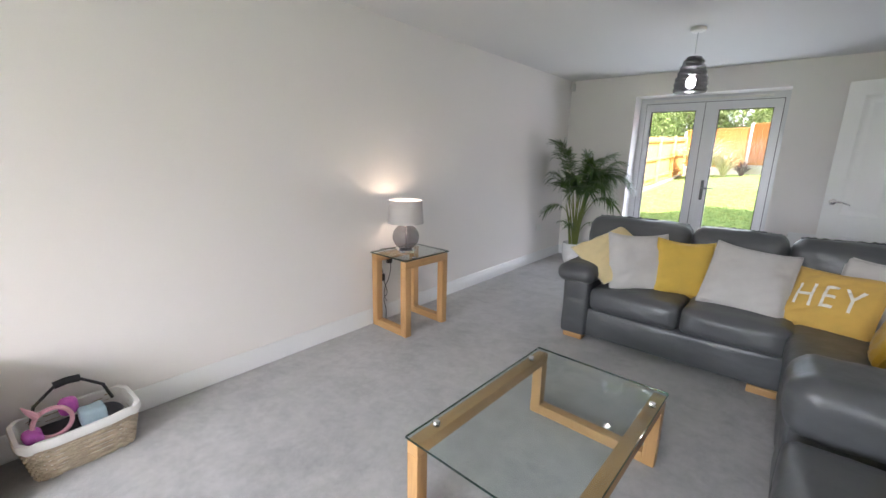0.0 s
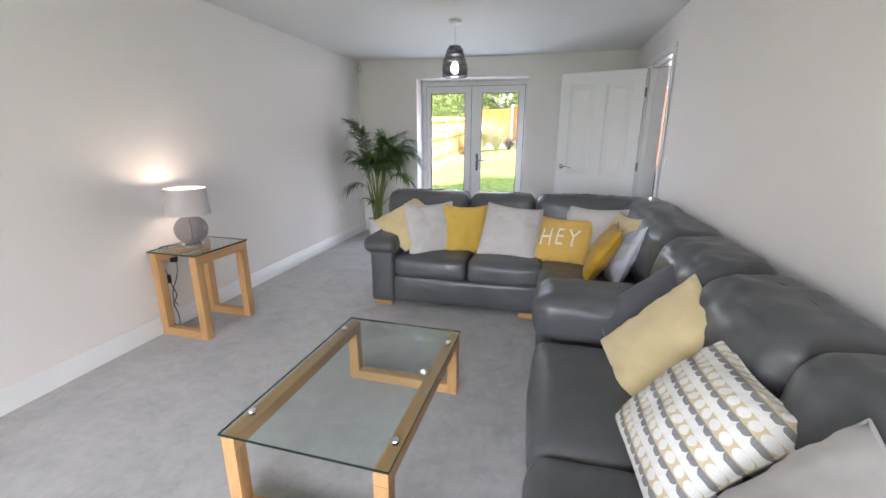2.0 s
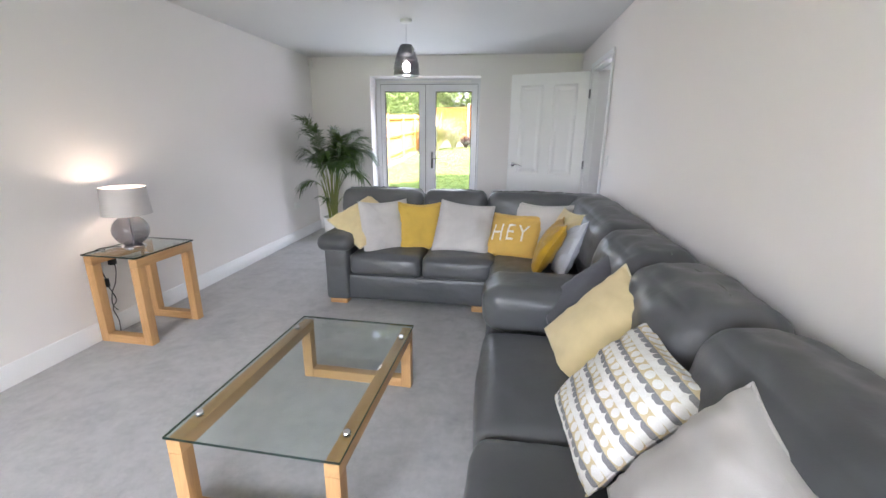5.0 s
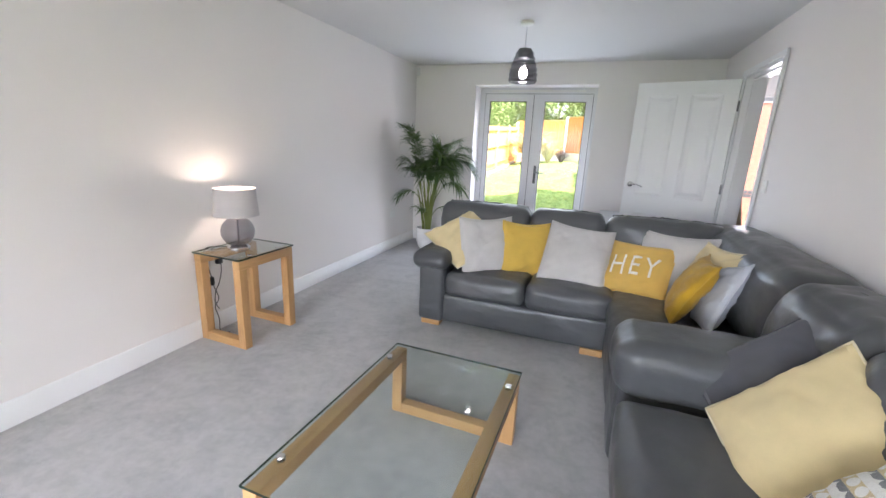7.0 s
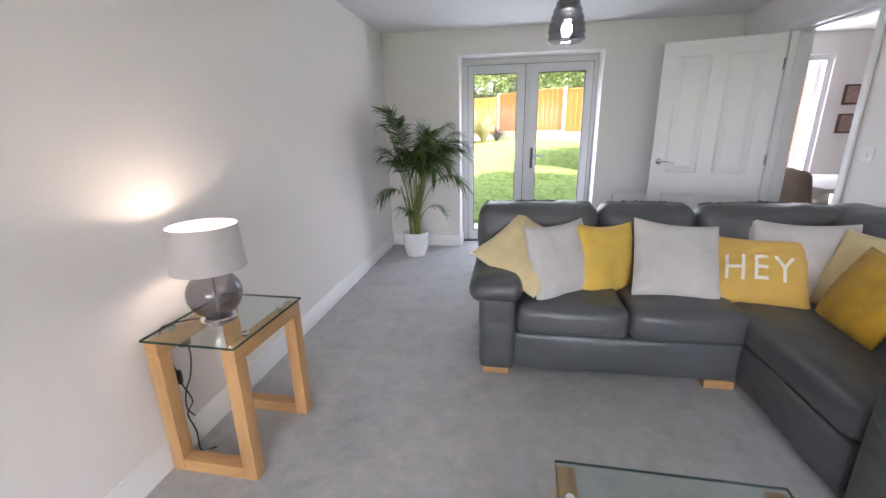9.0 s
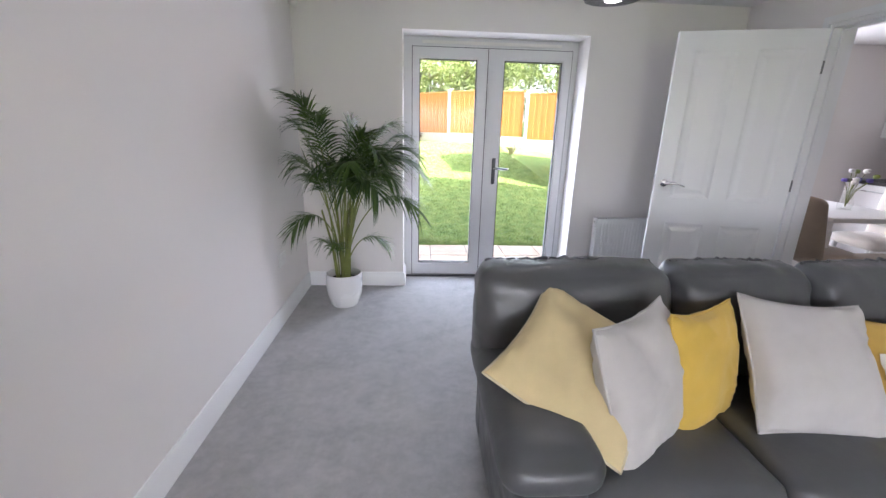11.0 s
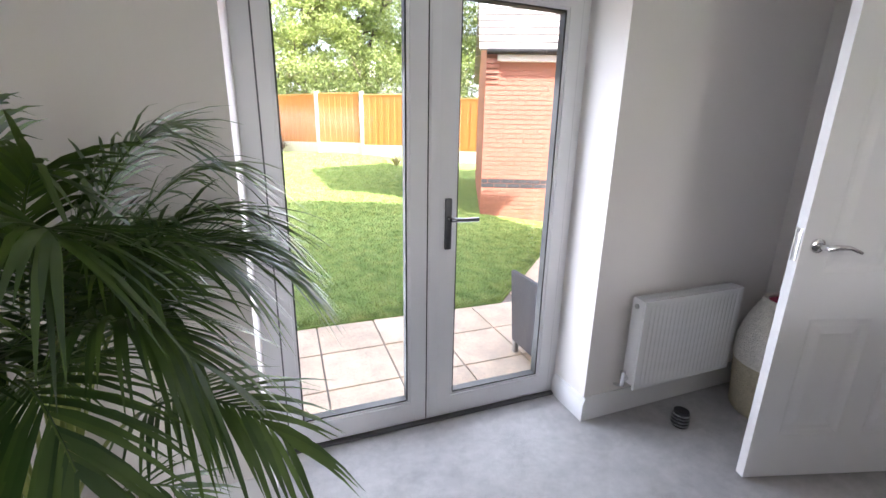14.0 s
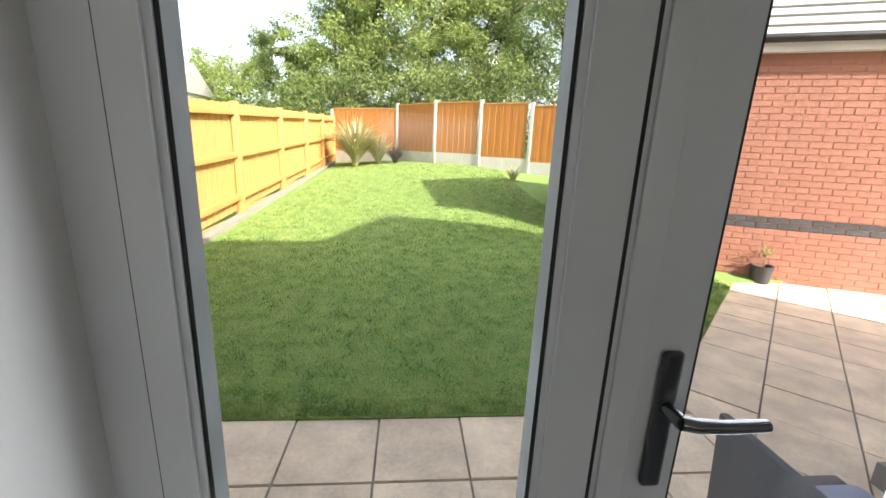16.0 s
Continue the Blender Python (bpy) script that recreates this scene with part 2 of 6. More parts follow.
VELVET = mat("dark_mustard_velvet", (0.47, 0.27, 0.010), 0.75, var=0.3, scale=9, bump=0.2, bscale=300, sheen=0.15)
CHARCOAL = mat("charcoal_cotton", (0.075, 0.075, 0.088), 0.9, var=0.1, scale=8, bump=0.3, bscale=380, sheen=0.2)
DOTTED = print_material()
WHITE_WOOL = mat("white_lettering", (0.84, 0.80, 0.72), 0.95, var=0.04, bump=0.4, bscale=300)
POT_WHITE = mat("white_ceramic", (0.78, 0.77, 0.76), 0.25, var=0.02, bump=0.02)
SOIL = mat("potting_soil", (0.035, 0.024, 0.018), 0.95, var=0.4, scale=30, bump=1.0, bscale=60, bdist=0.01)
PALM = leaf_material("palm_leaf", (0.022, 0.055, 0.013), (0.115, 0.185, 0.036), 0.32, 0.2, 4)
PALM_STEM = mat("palm_stem", (0.19, 0.22, 0.055), 0.5, var=0.25, scale=7, bump=0.1)
SHADE = mat("grey_lampshade", (0.52, 0.49, 0.48), 0.9, var=0.05, scale=10, bump=0.3, bscale=500)
CABLE = mat("black_cable", (0.015, 0.015, 0.015), 0.45)
PLASTIC_WHITE = mat("white_plastic", (0.78, 0.77, 0.74), 0.4, var=0.02, bump=0.02)



# ---- building tools ----
ORIGIN = {}


def thing(name, base, label, category, group="", kind=""):
    ob = new(name)
    ob.location = base
    ORIGIN[ob.name] = Vector(base)
    return tagged(ob, label, category, group, kind)


def mesh_of(name, bm, material, smooth=True, limit=40):
    bmesh.ops.recalc_face_normals(bm, faces=bm.faces)
    me = bpy.data.meshes.new(name)
    bm.to_mesh(me)
    bm.free()
    me.materials.append(material)
    if smooth:
        me.polygons.foreach_set("use_smooth", [True] * len(me.polygons))
        me.set_sharp_from_angle(angle=radians(limit))
    return me


def part(name, bm, material, parent=None, label="", local=False, smooth=True):
    """One mesh under a thing (or on its own); world coordinates unless local."""
    base = Vector((0, 0, 0)) if local or parent is None else ORIGIN[parent.name]
    if base.length:
        bmesh.ops.translate(bm, verts=bm.verts, vec=-base)
    ob = new(name, mesh_of(name, bm, material, smooth))
    ob.parent = parent
    ORIGIN[ob.name] = base
    if label:
        tagged(ob, label)
    return ob


def solid(name, bm, material, label, category, kind="structure", base=None):
    """A one-mesh thing."""
    if base is not None:
        bmesh.ops.translate(bm, verts=bm.verts, vec=-Vector(base))
    ob = new(name, mesh_of(name, bm, material))
    if base is not None:
        ob.location = base
    ORIGIN[ob.name] = Vector(base or (0, 0, 0))
    return tagged(ob, label, category, "", kind)


def join(*bms):
    out = bmesh.new()
    for b in bms:
        me = bpy.data.meshes.new("tmp")
        b.to_mesh(me)
        b.free()
        out.from_mesh(me)
        bpy.data.meshes.remove(me)
    return out


def box(x0, y0, z0, x1, y1, z1, bevel=0.0, seg=2):
    bm = bmesh.new()
    m = Matrix.Translation(((x0 + x1) / 2, (y0 + y1) / 2, (z0 + z1) / 2)) @ Matrix.Diagonal((x1 - x0, y1 - y0, z1 - z0, 1))
    bmesh.ops.create_cube(bm, size=1, matrix=m)
    if bevel:
        bmesh.ops.bevel(bm, geom=list(bm.edges), offset=bevel, segments=seg, affect="EDGES", profile=0.6)
    return bm


def holed(x0, x1, z0, z1, y0, y1, holes):
    """A wall in x and z from y0 to y1, with rectangular holes through it."""
    bm = bmesh.new()
    xs = sorted({x0, x1, *[v for h in holes for v in (h[0], h[1])]})
    zs = sorted({z0, z1, *[v for h in holes for v in (h[2], h[3])]})
    solid_at = lambda i, k: 0 <= i < len(xs) - 1 and 0 <= k < len(zs) - 1 and not any(h[0] <= (xs[i] + xs[i + 1]) / 2 <= h[1] and h[2] <= (zs[k] + zs[k + 1]) / 2 <= h[3] for h in holes)
    vs = {}

    def v(x, y, z):
        return vs.setdefault((x, y, z), bm.verts.new((x, y, z))) if (x, y, z) not in vs else vs[(x, y, z)]

    for i in range(len(xs) - 1):
        for k in range(len(zs) - 1):
            if not solid_at(i, k):
                continue
            a, b, c, d = xs[i], xs[i + 1], zs[k], zs[k + 1]
            for y in (y0, y1):
                bm.faces.new([v(a, y, c), v(b, y, c), v(b, y, d), v(a, y, d)])
            if not solid_at(i - 1, k):
                bm.faces.new([v(a, y0, c), v(a, y1, c), v(a, y1, d), v(a, y0, d)])
            if not solid_at(i + 1, k):
                bm.faces.new([v(b, y0, c), v(b, y1, c), v(b, y1, d), v(b, y0, d)])
            if not solid_at(i, k - 1):
                bm.faces.new([v(a, y0, c), v(b, y0, c), v(b, y1, c), v(a, y1, c)])
            if not solid_at(i, k + 1):
                bm.faces.new([v(a, y0, d), v(b, y0, d), v(b, y1, d), v(a, y1, d)])
    return bm


def turned(bm, m):
    bmesh.ops.transform(bm, matrix=m, verts=bm.verts)
    return bm


def swap_xy(bm):
    for q in bm.verts:
        q.co.x, q.co.y = q.co.y, q.co.x
    return bm


def tube(points, radius, sides=8, closed=False, caps=True):
    """A tube along points; radius is a number or one per point."""
    bm = bmesh.new()
    pts = [Vector(p) for p in points]
    n = len(pts)
    rings, side = [], None
    for i, p in enumerate(pts):
        a, b = (pts[i - 1], pts[(i + 1) % n]) if closed else (pts[max(i - 1, 0)], pts[min(i + 1, n - 1)])
        d = (b - a).normalized()
        if side is None:
            side = d.orthogonal().normalized()
        side = (side - d * side.dot(d)).normalized()
        up = d.cross(side)
        r = radius[i] if isinstance(radius, (list, tuple)) else radius
        rings.append([bm.verts.new(p + (side * math.cos(k * math.tau / sides) + up * math.sin(k * math.tau / sides)) * r) for k in range(sides)])
    for i in range(n if closed else n - 1):
        a, b = rings[i], rings[(i + 1) % n]
        for k in range(sides):
            bm.faces.new([a[k], a[(k + 1) % sides], b[(k + 1) % sides], b[k]])
    if caps and not closed:
        bm.faces.new(rings[0][::-1])
        bm.faces.new(rings[-1])
    return bm


def lathe(profile, cx, cy, steps=40, closed=False):
    """Turn (radius, z) points about the upright axis at cx, cy."""
    bm = bmesh.new()
    rings = [[bm.verts.new((cx + r * math.cos(k * math.tau / steps), cy + r * math.sin(k * math.tau / steps), z)) for k in range(steps)] for r, z in profile]
    pairs = list(zip(rings, rings[1:])) + ([(rings[-1], rings[0])] if closed else [])
    for a, b in pairs:
        for k in range(steps):
            bm.faces.new([a[k], a[(k + 1) % steps], b[(k + 1) % steps], b[k]])
    if not closed:
        for ring in (rings[0], rings[-1]):
            if (ring[0].co - ring[steps // 2].co).length > 1e-4:
                bm.faces.new(ring)
    bmesh.ops.remove_doubles(bm, verts=bm.verts, dist=1e-5)
    return bm


def soft(x0, y0, z0, x1, y1, z1, r=0.05, puff=(0, 0, 0), n=12, wrinkle=0.0, seed=0):
    """A padded block: rounded by r, faces swollen by puff, with soft creases."""
    bm = bmesh.new()
    bmesh.ops.create_cube(bm, size=2)
    bmesh.ops.subdivide_edges(bm, edges=bm.edges, cuts=n, use_grid_fill=True)
    c, h = Vector(((x0 + x1) / 2, (y0 + y1) / 2, (z0 + z1) / 2)), Vector(((x1 - x0) / 2, (y1 - y0) / 2, (z1 - z0) / 2))
    r = min(r, *h)
    inner = h - Vector((r, r, r))
    for q in bm.verts:
        u = q.co.copy()
        # pack more rows near the edges, where it curves
        u = Vector([math.copysign(abs(e) ** 0.75, e) for e in u])
        p = Vector((u.x * h.x, u.y * h.y, u.z * h.z))
        core = Vector([max(-inner[i], min(inner[i], p[i])) for i in range(3)])
        d = p - core
        if d.length > 1e-9:
            p = core + d.normalized() * r if max(abs(d[i]) for i in range(3)) > r * 0.999 or d.length > r else p
        bul = [(1 - u[(i + 1) % 3] ** 2) * (1 - u[(i + 2) % 3] ** 2) for i in range(3)]
        for i in range(3):
            if abs(u[i]) > 0.3:
                p[i] += math.copysign(puff[i] * bul[i], u[i])
        if wrinkle:
            w = noise.noise((p + c) * 7 + Vector((seed, 0, 0))) + 0.6 * noise.noise((p + c) * 17 + Vector((0, seed, 0)))
            p += u.normalized() * (wrinkle * w)
        q.co = p + c
    return bm


# ---- setting ----
X0, X1, Y0, Y1, TOP = -0.02, 3.47, -2.4, 6.0, 2.30
solid("floor", box(X0 - 0.3, Y0 - 0.3, -0.12, X1, Y1 + 0.243, 0.0), CARPET, "mid-grey cut-pile carpet with faint footprints", "floor")
solid("floor_kitchen", box(X1 + 0.0, 2.5, -0.12, 6.8, 7.199, -0.004), VINYL, "grey wood-effect vinyl floor of the kitchen", "floor")
solid("ceiling", box(X0 - 0.3, Y0 - 0.3, TOP, X1 + 0.06, Y1 + 0.3, TOP + 0.2), CEILING, "plain white painted ceiling", "ceiling")
solid("ceiling_kitchen", box(X1 + 0.06, 2.4, TOP, 6.8, 7.2, TOP + 0.2), CEILING, "plain white painted kitchen ceiling", "ceiling")
solid("wall_west", box(X0 - 0.3, Y0 - 0.3, 0, X0, Y1 + 0.3, TOP), WALL, "long plain off-white painted wall", "wall")
solid("wall_north", holed(X0, X1 + 0.12, 0, TOP, Y1, Y1 + 0.3, [(0.80, 2.245, -1, 2.057)]), WALL, "off-white painted wall around the garden doors", "wall")
solid("wall_south", holed(X0, X1 + 0.12, 0, TOP, Y0 - 0.3, Y0, [(0.5, 2.95, 0.6, 2.1)]), WALL, "off-white painted wall with the front window", "wall")
solid("wall_east", swap_xy(holed(Y0, Y1, 0, TOP, X1, X1 + 0.145, [(4.41, 5.27, -1, 2.03)])), WALL, "off-white painted wall with the kitchen doorway", "wall")
solid("wall_kitchen_north", holed(X1 + 0.241, 6.8, 0, TOP, 7.1, 7.2, [(4.0, 4.98, -1, 2.06)]), WALL, "white kitchen wall with glazed doors", "wall")
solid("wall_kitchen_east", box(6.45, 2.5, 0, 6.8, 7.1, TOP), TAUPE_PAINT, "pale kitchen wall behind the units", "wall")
solid("wall_kitchen_south", box(X1 + 0.145, 2.2, 0, 6.8, 2.5, TOP), WALL, "plain pale kitchen wall", "wall")
solid("wall_kitchen_west", box(X1 + 0.12, Y1 + 0.3, -0.16, X1 + 0.24, 7.2, TOP), WALL, "plain wall of the kitchen wing", "wall")


def skirting(name, x0, y0, x1, y1, face):
    """Skirting board from one point to another; face: the way it looks."""
    length = math.hypot(x1 - x0, y1 - y0)
    prof = [(0, 0), (0.018, 0), (0.018, 0.092), (0.013, 0.098), (0.013, 0.108), (0.006, 0.122), (0, 0.122)]
    bm = bmesh.new()
    a, d, f = Vector((x0, y0, 0)), Vector((x1 - x0, y1 - y0, 0)) / length, Vector((*face, 0))
    rings = [[bm.verts.new(a + d * s + f * u + Vector((0, 0, z))) for u, z in prof] for s in (0, length)]
    k = len(prof)
    for i in range(k):
        bm.faces.new([rings[0][i], rings[0][(i + 1) % k], rings[1][(i + 1) % k], rings[1][i]])
    bm.faces.new(rings[0])
    bm.faces.new(rings[1])
    solid(name, bm, GLOSS_WHITE, "white gloss skirting board with a moulded top edge", "skirting")


skirting("baseboard_west", X0, Y0, X0, Y1, (1, 0))
skirting("baseboard_north_left", X0 + 0.018, Y1, 0.80, Y1, (0, -1))
skirting("baseboard_reveal_left", 0.80, Y1 - 0.018, 0.80, Y1 + 0.235, (1, 0))
skirting("baseboard_reveal_right", 2.245, Y1 + 0.235, 2.245, Y1 - 0.018, (-1, 0))
skirting("baseboard_north_right", 2.245, Y1, X1, Y1, (0, -1))
skirting("baseboard_east_far", X1, Y1 - 0.018, X1, 5.31, (-1, 0))
skirting("baseboard_east_near", X1, 4.37, X1, Y0, (-1, 0))


# ---- garden doors ----
def glazed_leaf(parent, name, x0, x1, y, z0, z1, gx0, gx1, gz0, gz1):
    """One leaf with a hole for its pane, glazing beads and a black gasket."""
    leaf = part(name, holed(x0, x1, z0, z1, y, y + 0.07, [(gx0 - 0.012, gx1 + 0.012, gz0 - 0.012, gz1 + 0.012)]), UPVC, parent)
    for nm, b in (("bead", holed(gx0 - 0.0115, gx1 + 0.0115, gz0 - 0.0115, gz1 + 0.0115, y + 0.006, y + 0.0425, [(gx0 - 0.001, gx1 + 0.001, gz0 - 0.001, gz1 + 0.001)])),):
        part(nm, b, UPVC, leaf)
    part("gasket", holed(gx0 - 0.0005, gx1 + 0.0005, gz0 - 0.0005, gz1 + 0.0005, y + 0.010, y + 0.050, [(gx0 + 0.006, gx1 - 0.006, gz0 + 0.006, gz1 - 0.006)]), RUBBER, leaf, "black rubber gasket round the pane")
    pane = part("pane", box(gx0 - 0.01, y + 0.051, gz0 - 0.01, gx1 + 0.01, y + 0.057, gz1 + 0.01), PANE, leaf, "clear glass pane")
    pane.visible_shadow = False
    return leaf


gdoor = thing("door_1", (1.52, 6.24, 0), "white plastic double-glazed garden doors, closed, seen from inside", "glazed doors", kind="structure")
DY = 6.245
part("outer_frame", holed(0.80, 2.245, 0.0, 2.057, DY, DY + 0.055, [(0.868, 2.20, 0.018, 1.985)]), UPVC, gdoor)
# solid dark ring that paints the shade in the gap round the leaves
part("leaf_seal", holed(0.866, 2.202, 0.019, 1.986, DY - 0.005, DY + 0.003, [(0.8721, 2.1959, 0.0241, 1.9799)]), mat("gap_shade_grey", (0.10, 0.10, 0.11), 0.6), gdoor, "dark ring coloured as the shaded gap between frame and leaves")
part("head_vent", box(0.95, DY - 0.014, 2.006, 2.10, DY - 0.001, 2.030, 0.004), PLASTIC_WHITE, gdoor, "white trickle vent strip")
left_leaf = glazed_leaf(gdoor, "leaf", 0.872, 1.492, DY - 0.012, 0.024, 1.980, 0.930, 1.405, 0.135, 1.893)
right_leaf = glazed_leaf(gdoor, "leaf", 1.498, 2.196, DY - 0.012, 0.024, 1.980, 1.632, 2.120, 0.135, 1.893)
# the gap between the leaves is filled black to show its shade
part("meeting_bead", box(1.4925, DY - 0.0125, 0.03, 1.4975, DY + 0.05, 1.975), RUBBER, gdoor, "black strip painting the shaded gap where the leaves meet")
part("cover_strip", box(1.505, DY - 0.018, 0.03, 1.545, DY - 0.0125, 1.975, 0.002), UPVC, gdoor)
part("threshold", box(0.81, DY - 0.03, 0.002, 2.235, DY - 0.001, 0.014, 0.004), mat("dark_threshold", (0.10, 0.10, 0.105), 0.55), gdoor, "low dark threshold strip")


def lever_handle(parent, x, y, z, plate, reach, material, plate_material, length=0.125):
    """A lever on a long plate; reach: +1 or -1 along x."""
    pl = part("handle_plate", box(x - 0.016, y - 0.012, z - plate * 0.62, x + 0.016, y, z + plate * 0.38, 0.008, 3), plate_material, parent, "dark handle plate")
    part("lever", join(tube([(x, y - 0.01, z), (x, y - 0.048, z)], 0.010, 12),
                       tube([(x, y - 0.046, z), (x + reach * 0.02, y - 0.052, z - 0.001), (x + reach * 0.06, y - 0.053, z - 0.003), (x + reach * length, y - 0.05, z - 0.004)], [0.011, 0.0105, 0.0095, 0.009], 12)), material, pl, "polished metal lever")
    part("keyhole", lathe([(0.0, 0), (0.008, 0), (0.008, 0.003), (0, 0.003)], 0, 0, 14), RUBBER, pl).matrix_local = Matrix.Translation(Vector((x, y - 0.0125, z - plate * 0.45)) - ORIGIN[pl.name]) @ pose(0, 0, 0, 90, 0, 0)


BRONZE = mat("dark_gunmetal", (0.10, 0.10, 0.105), 0.3, metal=0.9, var=0.05, bump=0.0)
GUNMETAL = mat("gunmetal", (0.24, 0.24, 0.25), 0.22, metal=1.0, var=0.05, bump=0.0)
lever_handle(gdoor, 1.588, DY - 0.013, 1.02, 0.228, 1, GUNMETAL, BRONZE)

# front window behind the start of the walk
fwin = thing("window_1", (1.72, -2.5, 0.6), "white plastic front window with three panes", "window", kind="structure")
part("window_frame", holed(0.5, 2.95, 0.6, 2.1, -2.56, -2.50, [(0.57, 1.30, 0.67, 2.03), (1.36, 2.09, 0.67, 2.03), (2.15, 2.88, 0.67, 2.03)]), UPVC, fwin)
part("window_sill", box(0.42, -2.50, 0.565, 3.03, -2.32, 0.598, 0.008), GLOSS_WHITE, fwin)
for a in (0.57, 1.36, 2.15):
    p = part("pane", box(a, -2.534, 0.67, a + 0.73, -2.528, 2.03), PANE, fwin)
    p.visible_shadow = False

# ---- open panelled door and its lining ----
lining = thing("door_frame", (X1, 4.82, 0), "white gloss door lining and architrave of the kitchen doorway", "door frame", kind="structure")
part("lining", swap_xy(holed(4.41, 5.27, 0.0, 2.03, X1 - 0.004, X1 + 0.149, [(4.44, 5.24, -1, 2.0)])), GLOSS_WHITE, lining)
for x in (X1 - 0.02, X1 + 0.1495):
    part("architrave", swap_xy(holed(4.375, 5.305, 0.0, 2.065, x, x + 0.0155, [(4.418, 5.262, -1, 2.022)])), GLOSS_WHITE, lining)
part("door_stop", swap_xy(holed(4.4405, 5.2395, 0.0, 1.9995, X1 + 0.05, X1 + 0.08, [(4.452, 5.228, -1, 1.988)])), GLOSS_WHITE, lining)


HINGE = mat("dark_hinge_steel", (0.16, 0.16, 0.165), 0.38, metal=0.9, var=0.1)


def panelled_door(hinge, free, height=1.981, thick=0.036):
    """White moulded door of four raised panels, hung at hinge and swung to free."""
    width = math.hypot(free[0] - hinge[0], free[1] - hinge[1])
    ang = math.degrees(math.atan2(free[1] - hinge[1], free[0] - hinge[0]))
    door = new("door_2")
    door.matrix_world = pose(hinge[0], hinge[1], 0.012, 0, 0, ang)
    ORIGIN[door.name] = Vector((0, 0, 0))
    tagged(door, "white four-panel interior door standing wide open", "door", "", "structure")
    w = width
    panels = [(0.11, w / 2 - 0.055, 0.78 + 0.12, height - 0.115), (w / 2 + 0.055, w - 0.11, 0.78 + 0.12, height - 0.115),
              (0.11, w / 2 - 0.055, 0.205, 0.715), (w / 2 + 0.055, w - 0.11, 0.205, 0.715)]
    part("slab", holed(0, w, 0, height, -thick / 2, thick / 2, panels), GLOSS_WHITE, door, local=True)
    for a, b, c, d in panels:
        bm = bmesh.new()
        # moulded step in to a sunk channel and up to a raised field, on both faces
        for sgn in (-1, 1):
            rows = []
            for inset, depth in ((0.0, 0.0), (0.012, 0.006), (0.022, 0.009), (0.034, 0.009), (0.062, 0.003)):
                y = sgn * (thick / 2 - depth)
                rows.append([bm.verts.new(q) for q in ((a + inset, y, c + inset), (b - inset, y, c + inset), (b - inset, y, d - inset), (a + inset, y, d - inset))])
            for r0, r1 in zip(rows, rows[1:]):
                for i in range(4):
                    bm.faces.new([r0[i], r0[(i + 1) % 4], r1[(i + 1) % 4], r1[i]])
            bm.faces.new(rows[-1])
        part("panel", bm, GLOSS_WHITE, door, local=True, smooth=False)
    for sgn in (-1, 1):
        rose = lathe([(0, 0), (0.026, 0), (0.026, 0.006), (0.018, 0.010), (0, 0.010)], 0, 0, 28)
        turned(rose, pose(w - 0.06, sgn * thick / 2, 1.0, -90 * sgn, 0, 0))
        y = sgn * (thick / 2 + 0.045)
        lever = tube([(w - 0.06, sgn * thick / 2, 1.0), (w - 0.06, y, 1.0), (w - 0.085, y + sgn * 0.006, 1.006), (w - 0.13, y + sgn * 0.004, 1.004), (w - 0.185, y, 0.985)], [0.009, 0.010, 0.010, 0.008, 0.006], 12)
        hd = part("handle", rose, CHROME, door, "chrome lever handle", local=True)
        part("lever", lever, CHROME, hd, local=True)
    part("latch_plate", box(w + 0.0005, -0.011, 0.94, w + 0.003, 0.011, 1.06, 0.001), STEEL, door, "steel latch plate", local=True)
    for z in (0.22, 1.02, 1.76):
        part("hinge", join(box(-0.012, -0.017, z - 0.038, 0.0005, 0.017, z + 0.038), tube([(-0.006, -0.021, z - 0.045), (-0.006, -0.021, z + 0.045)], 0.0085, 10)), HINGE, door, "dark steel butt hinge", local=True)
    return door


panelled_door((3.437, 5.236), (2.634, 5.474))

# ---- front sofa along the middle of the room, and the one at the wall ----
def feet(parent, spots, size=0.085):
    for x, y in spots:
        bm = box(x - size * 0.85, y - size / 2, 0.0, x + size * 0.85, y + size / 2, 0.045, 0.004)
        part("foot", bm, OAK_X, parent, "short oak foot")


def seam(parent, pts, r=0.004):
    part("piping", tube(pts, r, 6), STITCH, parent)


corner_sofa = thing("corner_sofa", (2.2, 3.8, 0), "grey leather corner sofa with rolled arm and padded back", "sofa")
part("base", soft(1.36, 3.425, 0.04, 2.545, 4.15, 0.265, 0.03, (0, 0.008, 0), 10, 0.002), LEATHER, corner_sofa)
part("base_return", soft(2.535, 2.74, 0.04, 3.43, 4.15, 0.265, 0.03, (0.006, 0, 0), 10, 0.002), LEATHER, corner_sofa)
part("seat_cushion", soft(1.405, 3.40, 0.255, 1.985, 4.0, 0.43, 0.05, (0.0, 0.018, 0.022), 14, 0.004, 1), LEATHER, corner_sofa)
part("seat_cushion", soft(1.99, 3.40, 0.255, 2.56, 4.0, 0.43, 0.05, (0.0, 0.018, 0.022), 14, 0.004, 2), LEATHER, corner_sofa)
part("corner_seat", soft(2.53, 2.745, 0.255, 3.30, 4.0, 0.425, 0.045, (0.012, 0.0, 0.018), 14, 0.004, 3), LEATHER, corner_sofa)
part("arm_panel", soft(1.205, 3.40, 0.04, 1.405, 4.17, 0.50, 0.03, (0.006, 0.008, 0), 10, 0.002), LEATHER, corner_sofa)
arm = soft(1.15, 3.365, 0.445, 1.435, 4.10, 0.575, 0.064, (0.0, 0.01, 0.012), 14, 0.004, 4)
part("arm_roll", arm, LEATHER, corner_sofa)
